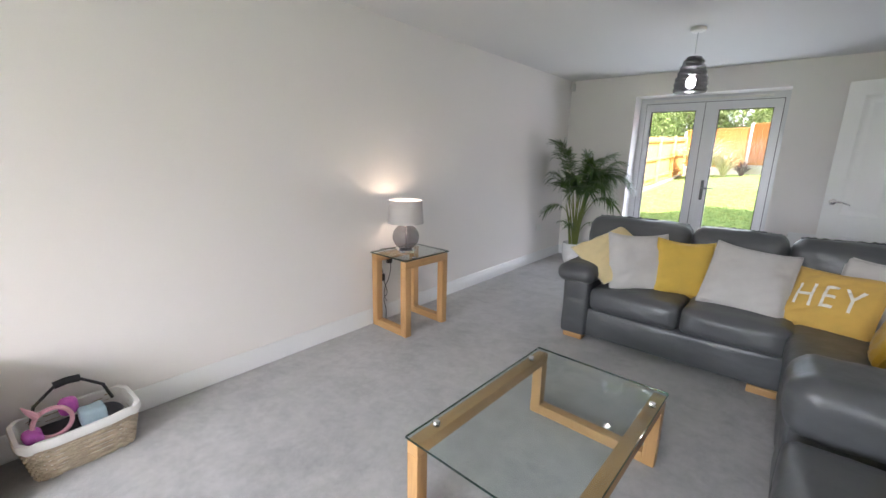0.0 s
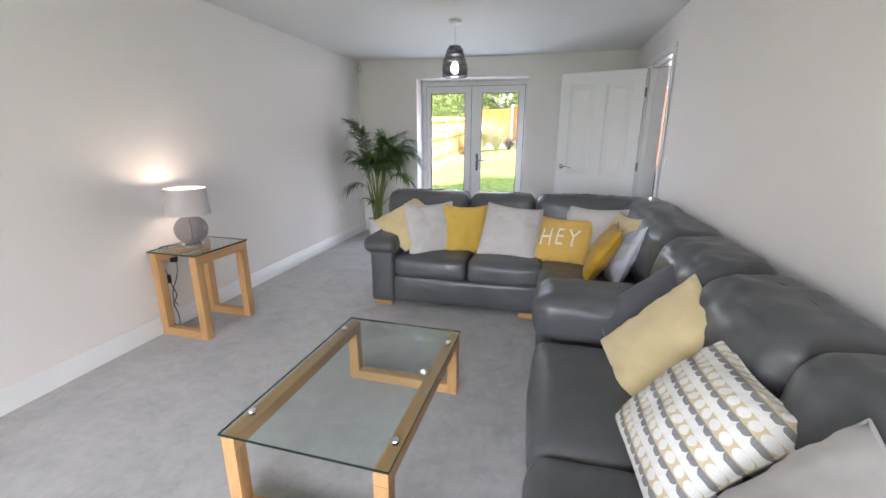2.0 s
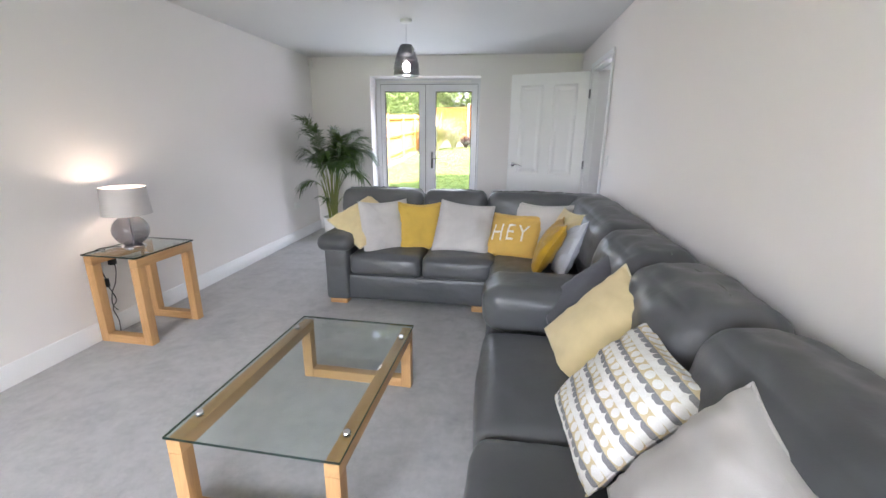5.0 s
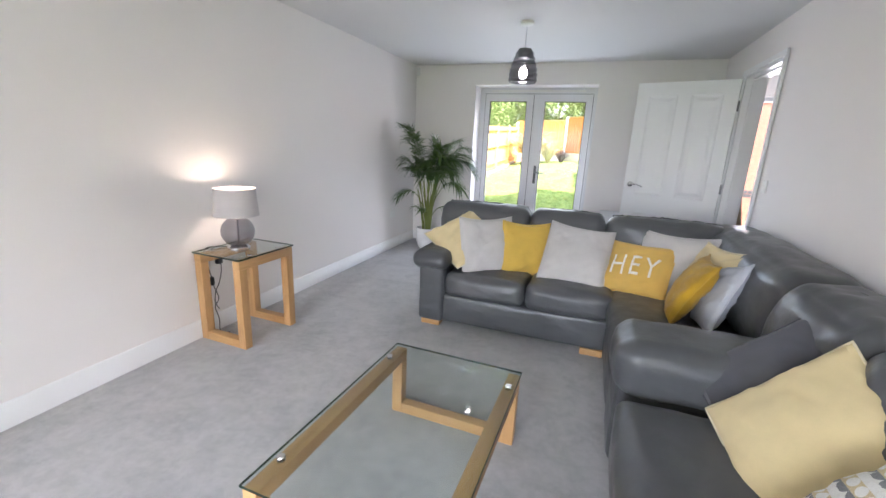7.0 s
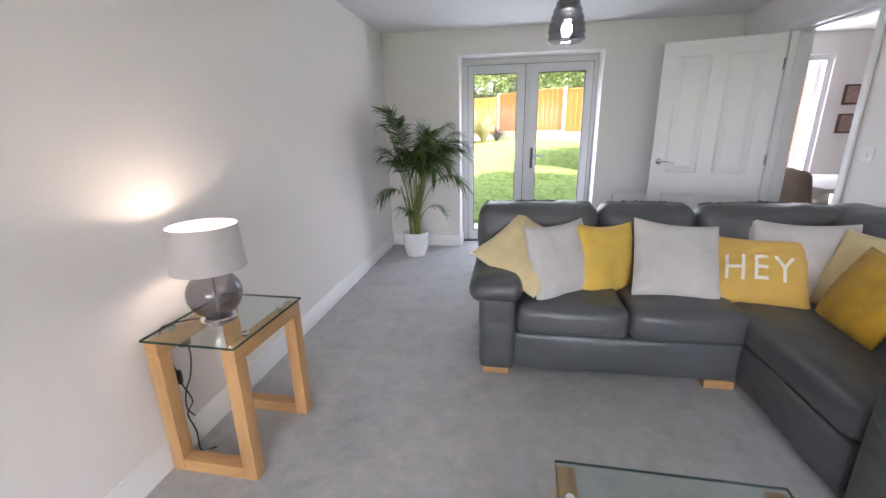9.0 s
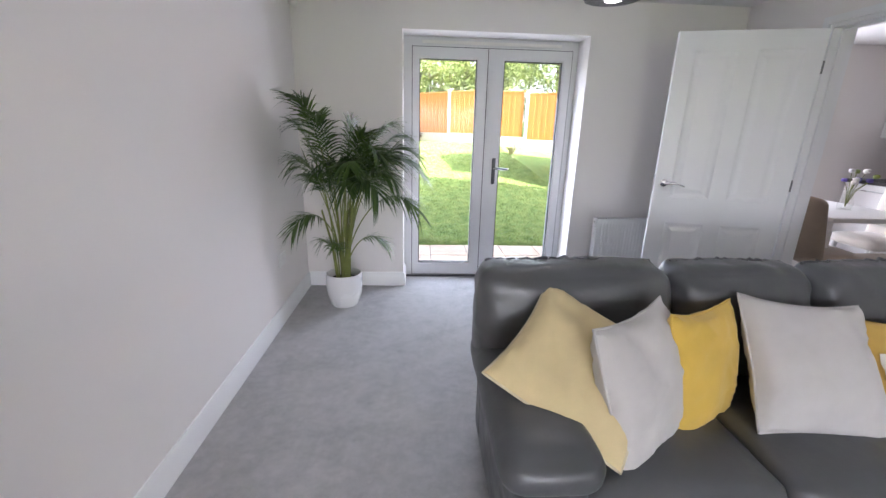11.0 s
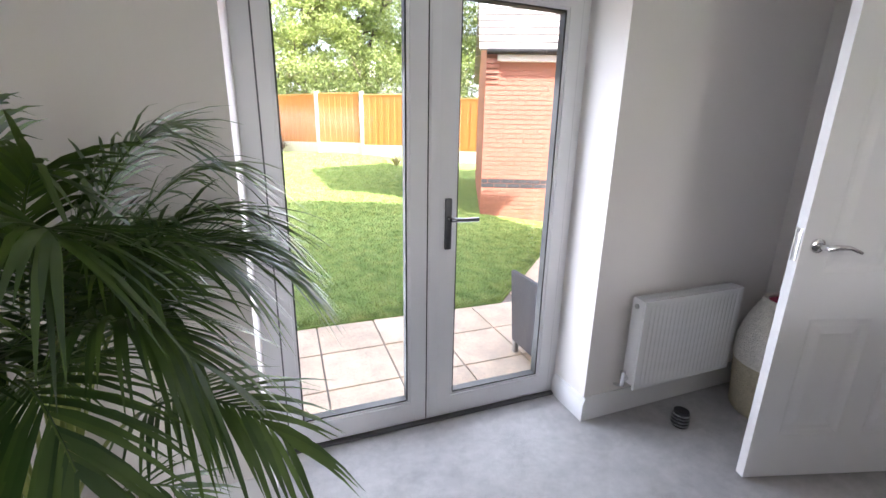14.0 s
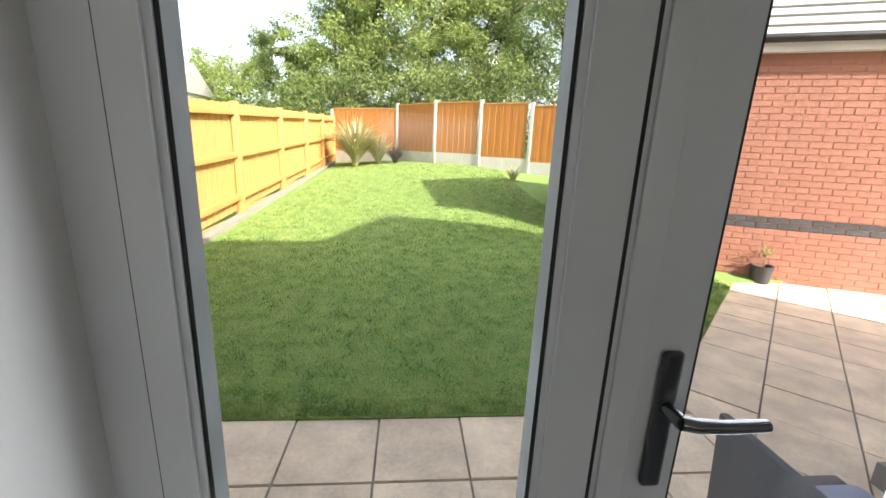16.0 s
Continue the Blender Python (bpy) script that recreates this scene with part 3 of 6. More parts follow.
for i, (a, b) in enumerate(((1.16, 1.90), (1.905, 2.46), (2.465, 3.25))):
    bk = soft(a, 3.90, 0.42, b, 4.125, 0.865, 0.075, (0.004, 0.022, 0.010), 22, 0.010, 10 + i)
    # the pad rolls back over its top
    for q in bk.verts:
        q.co.y += max(0, q.co.z - 0.6) * 0.14
    pad = part("back_cushion", bk, LEATHER, corner_sofa)
    # gathered seam along the top
    rs = random.Random(60 + i)
    seam(pad, [(a + 0.04 + (b - a - 0.08) * k / 44, 4.085 + 0.007 * math.sin(k * 1.9) + rs.uniform(-0.004, 0.004), 0.874 - 0.014 * abs(k - 22) / 22 + rs.uniform(-0.004, 0.006)) for k in range(45)], 0.0075)
part("back_frame", soft(1.20, 4.00, 0.04, 3.43, 4.14, 0.79, 0.03, (0, 0.004, 0), 8), LEATHER, corner_sofa)
cb = soft(3.12, 2.78, 0.42, 3.44, 4.18, 0.865, 0.09, (0.035, 0.0, 0.02), 26, 0.011, 21)
for q in cb.verts:
    q.co.x += max(0, q.co.z - 0.6) * 0.15
part("corner_back_cushion", cb, LEATHER, corner_sofa)
feet(corner_sofa, ((1.30, 3.47), (2.46, 3.47), (1.30, 4.1)))

wall_sofa = thing("sofa", (3.0, 1.7, 0), "grey leather two-seat sofa against the wall", "sofa")
part("base", soft(2.55, 0.80, 0.04, 3.43, 2.73, 0.265, 0.03, (0.008, 0, 0), 10, 0.002), LEATHER, wall_sofa)
for i, (a, b) in enumerate(((0.98, 1.575), (1.58, 2.31))):
    part("seat_cushion", soft(2.53, a, 0.255, 3.25, b, 0.425, 0.05, (0.018, 0.0, 0.012), 16, 0.007, 31 + i), LEATHER, wall_sofa)
for nm, a, b in (("far", 2.36, 2.735), ("near", 0.74, 1.0)):
    part("arm_panel", soft(2.535, a + 0.03, 0.04, 3.40, b - 0.01, 0.50, 0.03, (0.006, 0.008, 0), 10, 0.002), LEATHER, wall_sofa)
    part("arm_roll", soft(2.515, a, 0.36 if nm == "far" else 0.44, 3.30, b, 0.605, 0.085, (0.012, 0.0, 0.012), 16, 0.006, 41), LEATHER, wall_sofa)
part("back_frame", soft(3.30, 0.80, 0.04, 3.445, 2.74, 0.78, 0.03, (0, 0, 0), 8), LEATHER, wall_sofa)
for i, (a, b) in enumerate(((0.86, 1.60), (1.60, 2.18), (2.18, 2.79))):
    bk = soft(3.10, a, 0.42, 3.42, b, 0.865, 0.095, (0.04, 0.004, 0.014), 26, 0.012, 50 + i)
    for q in bk.verts:
        q.co.x += max(0, q.co.z - 0.6) * 0.13
    pad = part("back_cushion", bk, LEATHER, wall_sofa)
    seam(pad, [(3.31 + 0.006 * math.sin(k * 1.3), a + 0.06 + (b - a - 0.12) * k / 16, 0.875 - 0.012 * (abs(k - 8) / 8) ** 2) for k in range(17)], 0.0035)
feet(wall_sofa, ((2.63, 2.6), (2.63, 0.9)))


# ---- glass and oak tables ----
def rail_table(name, label, x0, y0, x1, y1, h, wood_size, glass_over, discs, turn):
    t = thing(name, ((x0 + x1) / 2, (y0 + y1) / 2, 0), label, "table")
    w = wood_size
    zt = h - 0.016
    for x in (x0, x1 - w):
        part("top_rail", box(x, y0, zt - w, x + w, y1, zt, 0.003), OAK_Y, t)
        for y in (y0, y1 - w):
            part("leg", box(x, y, 0.0, x + w, y + w, zt - w - 0.0005, 0.003), OAK_Z, t)
    for y in (y0, y1 - w):
        part("bottom_rail", box(x0 + w + 0.0005, y, 0.001, x1 - w - 0.0005, y + w, w, 0.003), OAK_X, t)
    top = part("glass_top", box(x0 - glass_over, y0 - glass_over, h - 0.010, x1 + glass_over, y1 + glass_over, h, 0.0025), TABLE_GLASS, t, "clear toughened glass top with greenish edge")
    EDGE = glass("glass_edge_green", (0.25, 0.42, 0.38), 0.05, 0.1, 0.6) if "glass_edge_green" not in bpy.data.materials else bpy.data.materials["glass_edge_green"]
    part("glass_edge", holed(x0 - glass_over - 0.001, x1 + glass_over + 0.001, y0 - glass_over - 0.001, y1 + glass_over + 0.001, 0, 0.009, [(x0 - glass_over + 0.0005, x1 + glass_over - 0.0005, y0 - glass_over + 0.0005, y1 + glass_over - 0.0005)]), EDGE, top)
    e = top.children[0]
    for q in e.data.vertices:
        x, y, z = q.co + ORIGIN[e.name]
        q.co = Vector((x, z, y + h - 0.0095)) - ORIGIN[e.name]
    for x in (x0 + w / 2, x1 - w / 2):
        for y in (y0 + discs, y1 - discs):
            part("glass_pad", lathe([(0, zt), (0.014, zt), (0.014, h - 0.0105), (0, h - 0.0105)], x, y, 20), CHROME, t, "round chrome pad under the glass")
            part("glass_cap", lathe([(0, h + 0.0005), (0.015, h + 0.0005), (0.013, h + 0.004), (0, h + 0.005)], x, y, 20), CHROME, t, "round chrome cap")
    t.rotation_euler = (0, 0, radians(turn))
    return t


rail_table("coffee_table", "oak coffee table with a clear glass top", 1.503, 1.463, 2.128, 2.432, 0.352, 0.053, 0.004, 0.13, -1.4)
rail_table("side_table", "small oak side table with a clear glass top by the wall", 0.010, 2.552, 0.394, 3.008, 0.60, 0.056, 0.006, 0.11, -1.5)


# ---- garden ----
GRASS_SOIL = lawn_material("lawn_turf", (0.105, 0.205, 0.04), (0.23, 0.355, 0.085), (0.40, 0.43, 0.18))
BLADE = leaf_material("grass_blade", (0.12, 0.215, 0.045), (0.46, 0.54, 0.20), 0.5, 0.3, 7.0, 0.75)
SLAB = mat("riven_paving", (0.80, 0.66, 0.50), 0.85, var=0.26, scale=5, bump=0.6, bscale=45, bdist=0.006, piece=0.14)
MORTAR = mat("paving_joint", (0.30, 0.265, 0.225), 0.95, var=0.2, scale=20)
FENCE = wood("orange_fence_wood", (0.58, 0.33, 0.115), (0.46, 0.235, 0.07), 2, 0.75)
BACK_FENCE = wood("deep_orange_fence_wood", (0.43, 0.175, 0.035), (0.30, 0.11, 0.022), 2, 0.75)
FENCE_RAIL = wood("orange_fence_rail", (0.58, 0.32, 0.10), (0.46, 0.23, 0.06), 1, 0.75)
CONCRETE = mat("pale_concrete", (0.50, 0.49, 0.46), 0.9, var=0.12, scale=5, bump=0.4, bscale=70, bdist=0.004)
BRICK = mat("red_brick", (0.40, 0.18, 0.13), 0.85, var=0.16, scale=9, bump=0.5, bscale=80, bdist=0.004, piece=0.13)
BLUE_BRICK = mat("blue_brick", (0.07, 0.072, 0.082), 0.6, var=0.2, scale=9, bump=0.4, bscale=70, bdist=0.003, piece=0.3)
BRICK_MORTAR = mat("brick_mortar", (0.37, 0.175, 0.125), 0.95, var=0.15, scale=20, bump=0.5, bscale=90)
ROOF_TILE = mat("grey_roof_tile", (0.33, 0.32, 0.315), 0.85, var=0.15, scale=4, bump=0.4, bscale=60, piece=0.2)
BARK = mat("bark", (0.10, 0.075, 0.055), 0.95, var=0.3, scale=12, bump=0.8, bscale=40, bdist=0.01)
TREE_LEAF = leaf_material("spring_leaf", (0.14, 0.20, 0.05), (0.38, 0.45, 0.15), 0.55, 0.42, 0.6)
DARK_LEAF = leaf_material("ivy_leaf", (0.08, 0.125, 0.04), (0.24, 0.30, 0.09), 0.5, 0.35, 0.8)
RATTAN = mat("grey_rattan", (0.10, 0.105, 0.12), 0.6, var=0.2, scale=60, bump=0.9, bscale=140, bdist=0.004)
SEAT_PAD = mat("blue_grey_cushion", (0.30, 0.34, 0.46), 0.9, var=0.05, scale=8, bump=0.2, bscale=300)


def ground_z(x, y):
    d = max(0.0, y - 7.73 - min(max(x - 2.72, 0.0), 2.5) * 0.97)
    flat = min(d, 16.0)
    return -0.10 + 0.045 * flat + 0.008 * (max(-6, min(x, 8)) + 1.5) * flat


def in_house(x, y):
    return y < 6.3


def lawn_front(x):
    """Where the turf begins: along the paving, then slanting back beside it."""
    return 7.735 + min(max(x - 2.72, 0.0), 2.53) * 0.985


gb = bmesh.new()
xs = [-400, -120, -40, -15] + [-8 + 0.8 * i for i in range(25)] + [14, 20, 40, 120, 400]
ys = [-400, -60, -10, 0, 4, 6.0, 7.0] + [7.7 + 0.7 * i for i in range(26)] + [27, 32, 45, 90, 400]
grid = [[gb.verts.new((x, y, -0.18 if y < lawn_front(x) + 1.5 and -6 < x < 12 else ground_z(x, y) - 0.012)) for x in xs] for y in ys]
for j in range(len(ys) - 1):
    for i in range(len(xs) - 1):
        gb.faces.new([grid[j][i], grid[j][i + 1], grid[j + 1][i + 1], grid[j + 1][i]])
solid("ground", gb, GRASS_SOIL, "green turf sloping gently up the garden", "ground")
lb_ = bmesh.new()
lx = [-1.6 + 0.27 * i for i in range(17)] + [2.72 + 0.253 * (i + 0.001) for i in range(11)] + [5.6, 6.5, 7.5]
rows_l = []
for k, t in enumerate((0.0, 0.0, 0.02, 0.3, 0.7, 1.2, 1.8, 2.5, 3.2)):
    rows_l.append([lb_.verts.new((x, lawn_front(x) + t, -0.175 if k == 0 else ground_z(x, lawn_front(x) + t) - (0.012 if k == 1 else 0))) for x in lx])
for a, b in zip(rows_l, rows_l[1:]):
    for i in range(len(lx) - 1):
        lb_.faces.new([a[i], a[i + 1], b[i + 1], b[i]])
solid("lawn", lb_, GRASS_SOIL, "mown turf with a cut edge along the paving", "lawn")


def clip(poly, a, b, c):
    """The part of a flat polygon where a*x + b*y >= c."""
    out = []
    for p, q in zip(poly, poly[1:] + poly[:1]):
        dp, dq = a * p[0] + b * p[1] - c, a * q[0] + b * q[1] - c
        if dp >= 0:
            out.append(p)
        if dp * dq < 0:
            t = dp / (dp - dq)
            out.append((p[0] + (q[0] - p[0]) * t, p[1] + (q[1] - p[1]) * t))
    return out


def prism(poly, z0, z1):
    bm = bmesh.new()
    lo, hi = [bm.verts.new((x, y, z0)) for x, y in poly], [bm.verts.new((x, y, z1)) for x, y in poly]
    bm.faces.new(lo[::-1])
    bm.faces.new(hi)
    for i in range(len(poly)):
        bm.faces.new([lo[i], lo[(i + 1) % len(poly)], hi[(i + 1) % len(poly)], hi[i]])
    return bm


LAWN_EDGE = 7.735
patio = thing("patio", (2.5, 7.0, -0.17), "buff riven paving slabs with dark joints", "patio", kind="structure")
bed = [(-1.6, 6.3), (3.585, 6.3), (3.585, 7.205), (8.5, 7.205), (8.5, 10.3), (5.27, 10.3), (2.72, LAWN_EDGE - 0.01), (-1.6, LAWN_EDGE - 0.01)]
part("joint_bed", prism(bed, -0.17, -0.132), MORTAR, patio)

# timber fence with its rails and posts on this side
def board_fence(name, a, b, height, bay, label):
    f = thing(name, (*a, ground_z(*a)), label, "fence")
    d = Vector((b[0] - a[0], b[1] - a[1], 0))
    n = max(1, round(d.length / bay))
    ang = math.degrees(math.atan2(d.y, d.x))
    for i in range(n + 1):
        p = Vector((*a, 0)) + d * i / n
        g = ground_z(p.x, p.y)
        m = pose(p.x, p.y, g, 0, 0, ang)
        part("post", turned(box(-0.05, -0.11, -0.3, 0.05, -0.01, height + 0.03, 0.006), m), FENCE, f)
        if i == n:
            break
        q = Vector((*a, 0)) + d * (i + 1) / n
        g2 = ground_z(q.x, q.y)
        ln = (q - p).length
        for k, z in enumerate((0.32, 0.98, 1.62)):
            bm = box(0.05, -0.075, z - 0.04, ln - 0.05, -0.001, z + 0.04, 0.004)
            for w in bm.verts:
                w.co.z += (g2 - g) * w.co.x / ln
            part("rail", turned(bm, m), FENCE_RAIL, f)
        part("gravel_board", turned(box(-0.02, 0.0, -0.25, ln + 0.02, 0.03, 0.12), m), FENCE_RAIL, f)
        bw = 0.098
        cnt = int(ln / bw) + 1
        for k in range(cnt):
            bm = box(k * bw, 0.002 + 0.008 * (k % 2), 0.10, min((k + 1) * bw + 0.012, ln), 0.016 + 0.008 * (k % 2), height + random.uniform(-0.008, 0.008))
            for w in bm.verts:
                w.co.z += (g2 - g) * w.co.x / ln
            ob = part("board", turned(bm, m), FENCE, f, smooth=False)
    return f


board_fence("fence", (-1.42, 7.6), (-1.75, 22.6), 1.75, 2.5, "sunlit orange-stained timber fence with rails and posts facing")
part("edging", box(-1.40, 7.75, -0.14, -1.25, 22.0, -0.075), MORTAR, bpy.data.objects["fence"])
edge_ob = bpy.data.objects["edging"]
for q in edge_ob.data.vertices:
    w = q.co + ORIGIN[edge_ob.name]
    q.co.z += ground_z(w.x, w.y) + 0.12
    q.co.x += -0.022 * (w.y - 7.6)


def panel_fence(name, spots, label, height=1.95, board=0.36):
    f = thing(name, (*spots[0], ground_z(*spots[0])), label, "fence")
    for (ax, ay), (bx, by) in zip(spots, spots[1:]):
        d = Vector((bx - ax, by - ay, 0))
        ang, ln = math.degrees(math.atan2(d.y, d.x)), d.length
        g = (ground_z(ax, ay) + ground_z(bx, by)) / 2
        m = pose(ax, ay, g, 0, 0, ang)
        part("gravel_board", turned(box(0.05, -0.02, -0.2, ln - 0.05, 0.02, board), m), CONCRETE, f, "pale concrete gravel board")
        slats = []
        bw = 0.11
        for k in range(int((ln - 0.1) / bw)):
            slats.append(box(0.05 + k * bw, -0.012 - 0.008 * (k % 2), board, 0.05 + (k + 1) * bw + 0.01, -0.002 - 0.008 * (k % 2), height - 0.03 + random.uniform(-0.005, 0.005)))
        pn = part("panel", turned(join(*slats), m), BACK_FENCE, f, smooth=False)
        part("capping", turned(box(0.05, -0.035, height - 0.03, ln - 0.05, 0.015, height), m), FENCE_RAIL, f)
    for x, y in spots:
        part("post", turned(box(-0.05, -0.06, -0.3, 0.05, 0.05, height + 0.05, 0.008), pose(x, y, ground_z(x, y), 0, 0, -38)), CONCRETE, f, "pale concrete post")
    return f


panel_fence("fence", [(-1.75, 22.65), (0.80, 21.3), (2.08, 19.9), (3.42, 18.85), (4.75, 17.9), (6.1, 16.95), (7.5, 15.95), (8.9, 14.95)], "orange-stained panel fence between pale concrete posts")

# ---- brick garage ----
GC, GD, GN = Vector((4.08, 11.03, 0)), Vector((0.917, -0.399, 0)), Vector((0.399, 0.917, 0))
garage = thing("garage", (GC.x, GC.y, -0.2), "red brick garage with a blue brick band and grey tiled roof", "garage")
GM = Matrix(((GD.x, GN.x, 0, GC.x), (GD.y, GN.y, 0, GC.y), (0, 0, 1, 0), (0, 0, 0, 1)))
GL_, GW_, EAVE = 6.2, 3.75, 2.70
part("wall_core", turned(box(0.004, 0.004, -0.2, GL_, GW_, EAVE - 0.02), GM), BRICK_MORTAR, garage)
PITCH = math.atan2(1.28, GW_ / 2)


def roof_side(sign):
    tiles = []
    run = math.hypot(1.28, GW_ / 2) + 0.18
    course = 0.285
    for k in range(int(run / course) + 1):
        s0 = k * course
        b = box(-0.12, s0, 0.0, GL_ + 0.1, min(s0 + course + 0.05, run), 0.026)
        for q in b.verts:
            q.co.z += 0.028 * (1 - (q.co.y - s0) / course)
        tiles.append(b)
    bm = join(*tiles)
    bmesh.ops.transform(bm, matrix=pose(0, -0.12, EAVE - 0.03, math.degrees(PITCH), 0, 0), verts=bm.verts)
    if sign < 0:
        bmesh.ops.transform(bm, matrix=Matrix.Translation((0, GW_, 0)) @ Matrix.Diagonal((1, -1, 1, 1)), verts=bm.verts)
    return bm


part("roof", turned(roof_side(1), GM), ROOF_TILE, garage, "overlapping grey concrete roof tiles", smooth=False)
part("roof", turned(roof_side(-1), GM), ROOF_TILE, garage, smooth=False)
gb2 = bmesh.new()
tri = [(0.012, 0.012, EAVE - 0.02), (0.012, GW_, EAVE - 0.02), (0.012, GW_ / 2, EAVE + 1.24)]
v0 = [gb2.verts.new(p) for p in tri]
v1 = [gb2.verts.new((GL_, p[1], p[2])) for p in tri]
gb2.faces.new(v0)
gb2.faces.new(v1)
for i in range(3):
    gb2.faces.new([v0[i], v0[(i + 1) % 3], v1[(i + 1) % 3], v1[i]])
part("gable", turned(gb2, GM), BRICK, garage)
part("fascia", turned(box(0.17, -0.10, EAVE - 0.15, GL_ + 0.1, -0.07, EAVE - 0.005), GM), GLOSS_WHITE, garage, "white fascia board")
part("soffit", turned(box(0.0, -0.07, EAVE - 0.15, GL_ + 0.1, 0.0, EAVE - 0.13), GM), GLOSS_WHITE, garage)
GUTTER = mat("black_gutter", (0.015, 0.015, 0.016), 0.4)
part("gutter", turned(tube([(0.0, -0.145, EAVE - 0.02), (GL_ + 0.1, -0.145, EAVE - 0.02)], 0.045, 12), GM), GUTTER, garage, "black plastic gutter")
for k in range(5):
    part("corbel_brick", turned(box(-0.0, -0.015 - 0.019 * k, EAVE - 0.48 + 0.075 * k, 0.21, 0.0, EAVE - 0.412 + 0.075 * k, 0.004), GM), BRICK, garage)

# brick pieces
BR_L, BR_H, JT = 0.215, 0.065, 0.010
full_me = mesh_of("brick", box(0, -0.001, 0, BR_L, 0.012, BR_H, 0.0025, 1), BRICK, False)
half_me = mesh_of("brick_half", box(0, -0.001, 0, 0.1025, 0.012, BR_H, 0.0025, 1), BRICK, False)
blue_me = mesh_of("blue_brick", box(0, -0.002, 0, BR_L, 0.012, BR_H, 0.0025, 1), BLUE_BRICK, False)
courses = int((EAVE - 0.14 + 0.2) / (BR_H + JT))
BAND = (10, 11)
rest = []
single = 0
for c in range(courses):
    z = -0.2 + c * (BR_H + JT)
    x = 0.0
    first = True
    while x < GL_ - 0.2:
        half = c % 2 and first
        first = False
        ln = 0.1025 if half else BR_L
        band = c in BAND
        if x < 3.4 and z > -0.05 and (single < 298 or band) and 4 <= c <= 26 and x > 0.0:
            ob = new("blue_brick" if band else "brick", half_me if half and not band else (blue_me if band else full_me))
            ob.parent = garage
            ob.matrix_local = Matrix.Translation(-ORIGIN[garage.name]) @ GM @ Matrix.Translation((x, 0, z))
            single += 1
        else:
            rest.append((x, z, ln, band))
        x += ln + JT
verts, faces, bverts, bfaces = [], [], [], []
for x, z, ln, band in rest:
    vs, fs = (bverts, bfaces) if band else (verts, faces)
    i = len(vs)
    for yy, e in ((-0.001, 0.002), (0.012, 0.0)):
        vs += [(x + e, yy, z + e), (x + ln - e, yy, z + e), (x + ln - e, yy, z + BR_H - e), (x + e, yy, z + BR_H - e)]
    fs += [(i, i + 1, i + 2, i + 3), (i, i + 4, i + 5, i + 1), (i + 3, i + 2, i + 6, i + 7), (i + 1, i + 5, i + 6, i + 2), (i, i + 3, i + 7, i + 4)]
for nm, vs, fs, mt in (("bricks", verts, faces, BRICK), ("blue_bricks", bverts, bfaces, BLUE_BRICK)):
    if vs:
        me = bpy.data.meshes.new(nm)
        me.from_pydata(vs, [], fs)
        me.materials.append(mt)
        ob = new(nm, me)
        ob.parent = garage
        ob.matrix_local = Matrix.Translation(-ORIGIN[garage.name]) @ GM
        tagged(ob, kind="stuff")
# gable-end brickwork towards the lawn
vs, fs = [], []
for c in range(int((EAVE + 1.3) / 0.075)):
    z = -0.2 + c * 0.075
    y = 0.0 if c % 2 else -0.1
    lim0, lim1 = (0, GW_) if z < EAVE - 0.1 else ((z - EAVE + 0.1) * GW_ / 2 / 1.28, GW_ - (z - EAVE + 0.1) * GW_ / 2 / 1.28)
    while y < lim1:
        a, b = max(y, lim0), min(y + BR_L, lim1)
        if b - a > 0.03:
            i = len(vs)
            for xx in (-0.001, 0.012):
                vs += [(xx, a, z), (xx, b, z), (xx, b, z + BR_H), (xx, a, z + BR_H)]
            fs += [(i, i + 1, i + 2, i + 3), (i, i + 4, i + 5, i + 1), (i + 3, i + 2, i + 6, i + 7), (i + 1, i + 5, i + 6, i + 2), (i, i + 3, i + 7, i + 4)]
        y += BR_L + JT
me = bpy.data.meshes.new("gable_bricks")
me.from_pydata(vs, [], fs)
me.materials.append(BRICK)
ob = new("gable_bricks", me)
ob.parent = garage
ob.matrix_local = Matrix.Translation(-ORIGIN[garage.name]) @ GM
tagged(ob, kind="stuff")

# ---- the house itself above, and its roof ----
house = thing("house", (1.5, 2.3, TOP + 0.2), "upper storey and roof of the brick house", "house", kind="structure")
part("wall", join(box(-5, -2.7, TOP + 0.201, 7.6, 6.3, 5.0), box(3.59, 6.301, TOP + 0.201, 7.6, 7.2, 3.9), box(6.801, -2.7, -0.16, 7.6, 7.2, TOP + 0.2), box(-5, -2.7, -0.16, -0.33, 6.3, TOP + 0.2)), BRICK, house)
hr = bmesh.new()
for pts in ([(-5.2, -3.0), (7.8, -3.0), (7.8, 6.45), (-5.2, 6.45)],):
    lo = [hr.verts.new((x, y, 4.95)) for x, y in pts]
    top = [hr.verts.new((-2, 1.7, 7.3)), hr.verts.new((5.0, 1.7, 7.3))]
    for f in ((lo[0], lo[1], top[1], top[0]), (lo[1], lo[2], top[1]), (lo[2], lo[3], top[0], top[1]), (lo[3], lo[0], top[0]), (lo[0], lo[1], lo[2], lo[3])):
        hr.faces.new(f)
part("roof", hr, ROOF_TILE, house, smooth=False)
wr = bmesh.new()
a = [wr.verts.new(p) for p in ((3.4, 7.5, 3.85), (7.7, 7.5, 3.85), (5.6, 7.5, 5.55))]
b = [wr.verts.new(p) for p in ((3.4, 6.46, 3.85), (7.7, 6.46, 3.85), (5.6, 6.46, 5.55))]
wr.faces.new(a)
wr.faces.new(b)
for i in range(3):
    wr.faces.new([a[i], a[(i + 1) % 3], b[(i + 1) % 3], b[i]])
part("wing_roof", wr, ROOF_TILE, house, smooth=False)


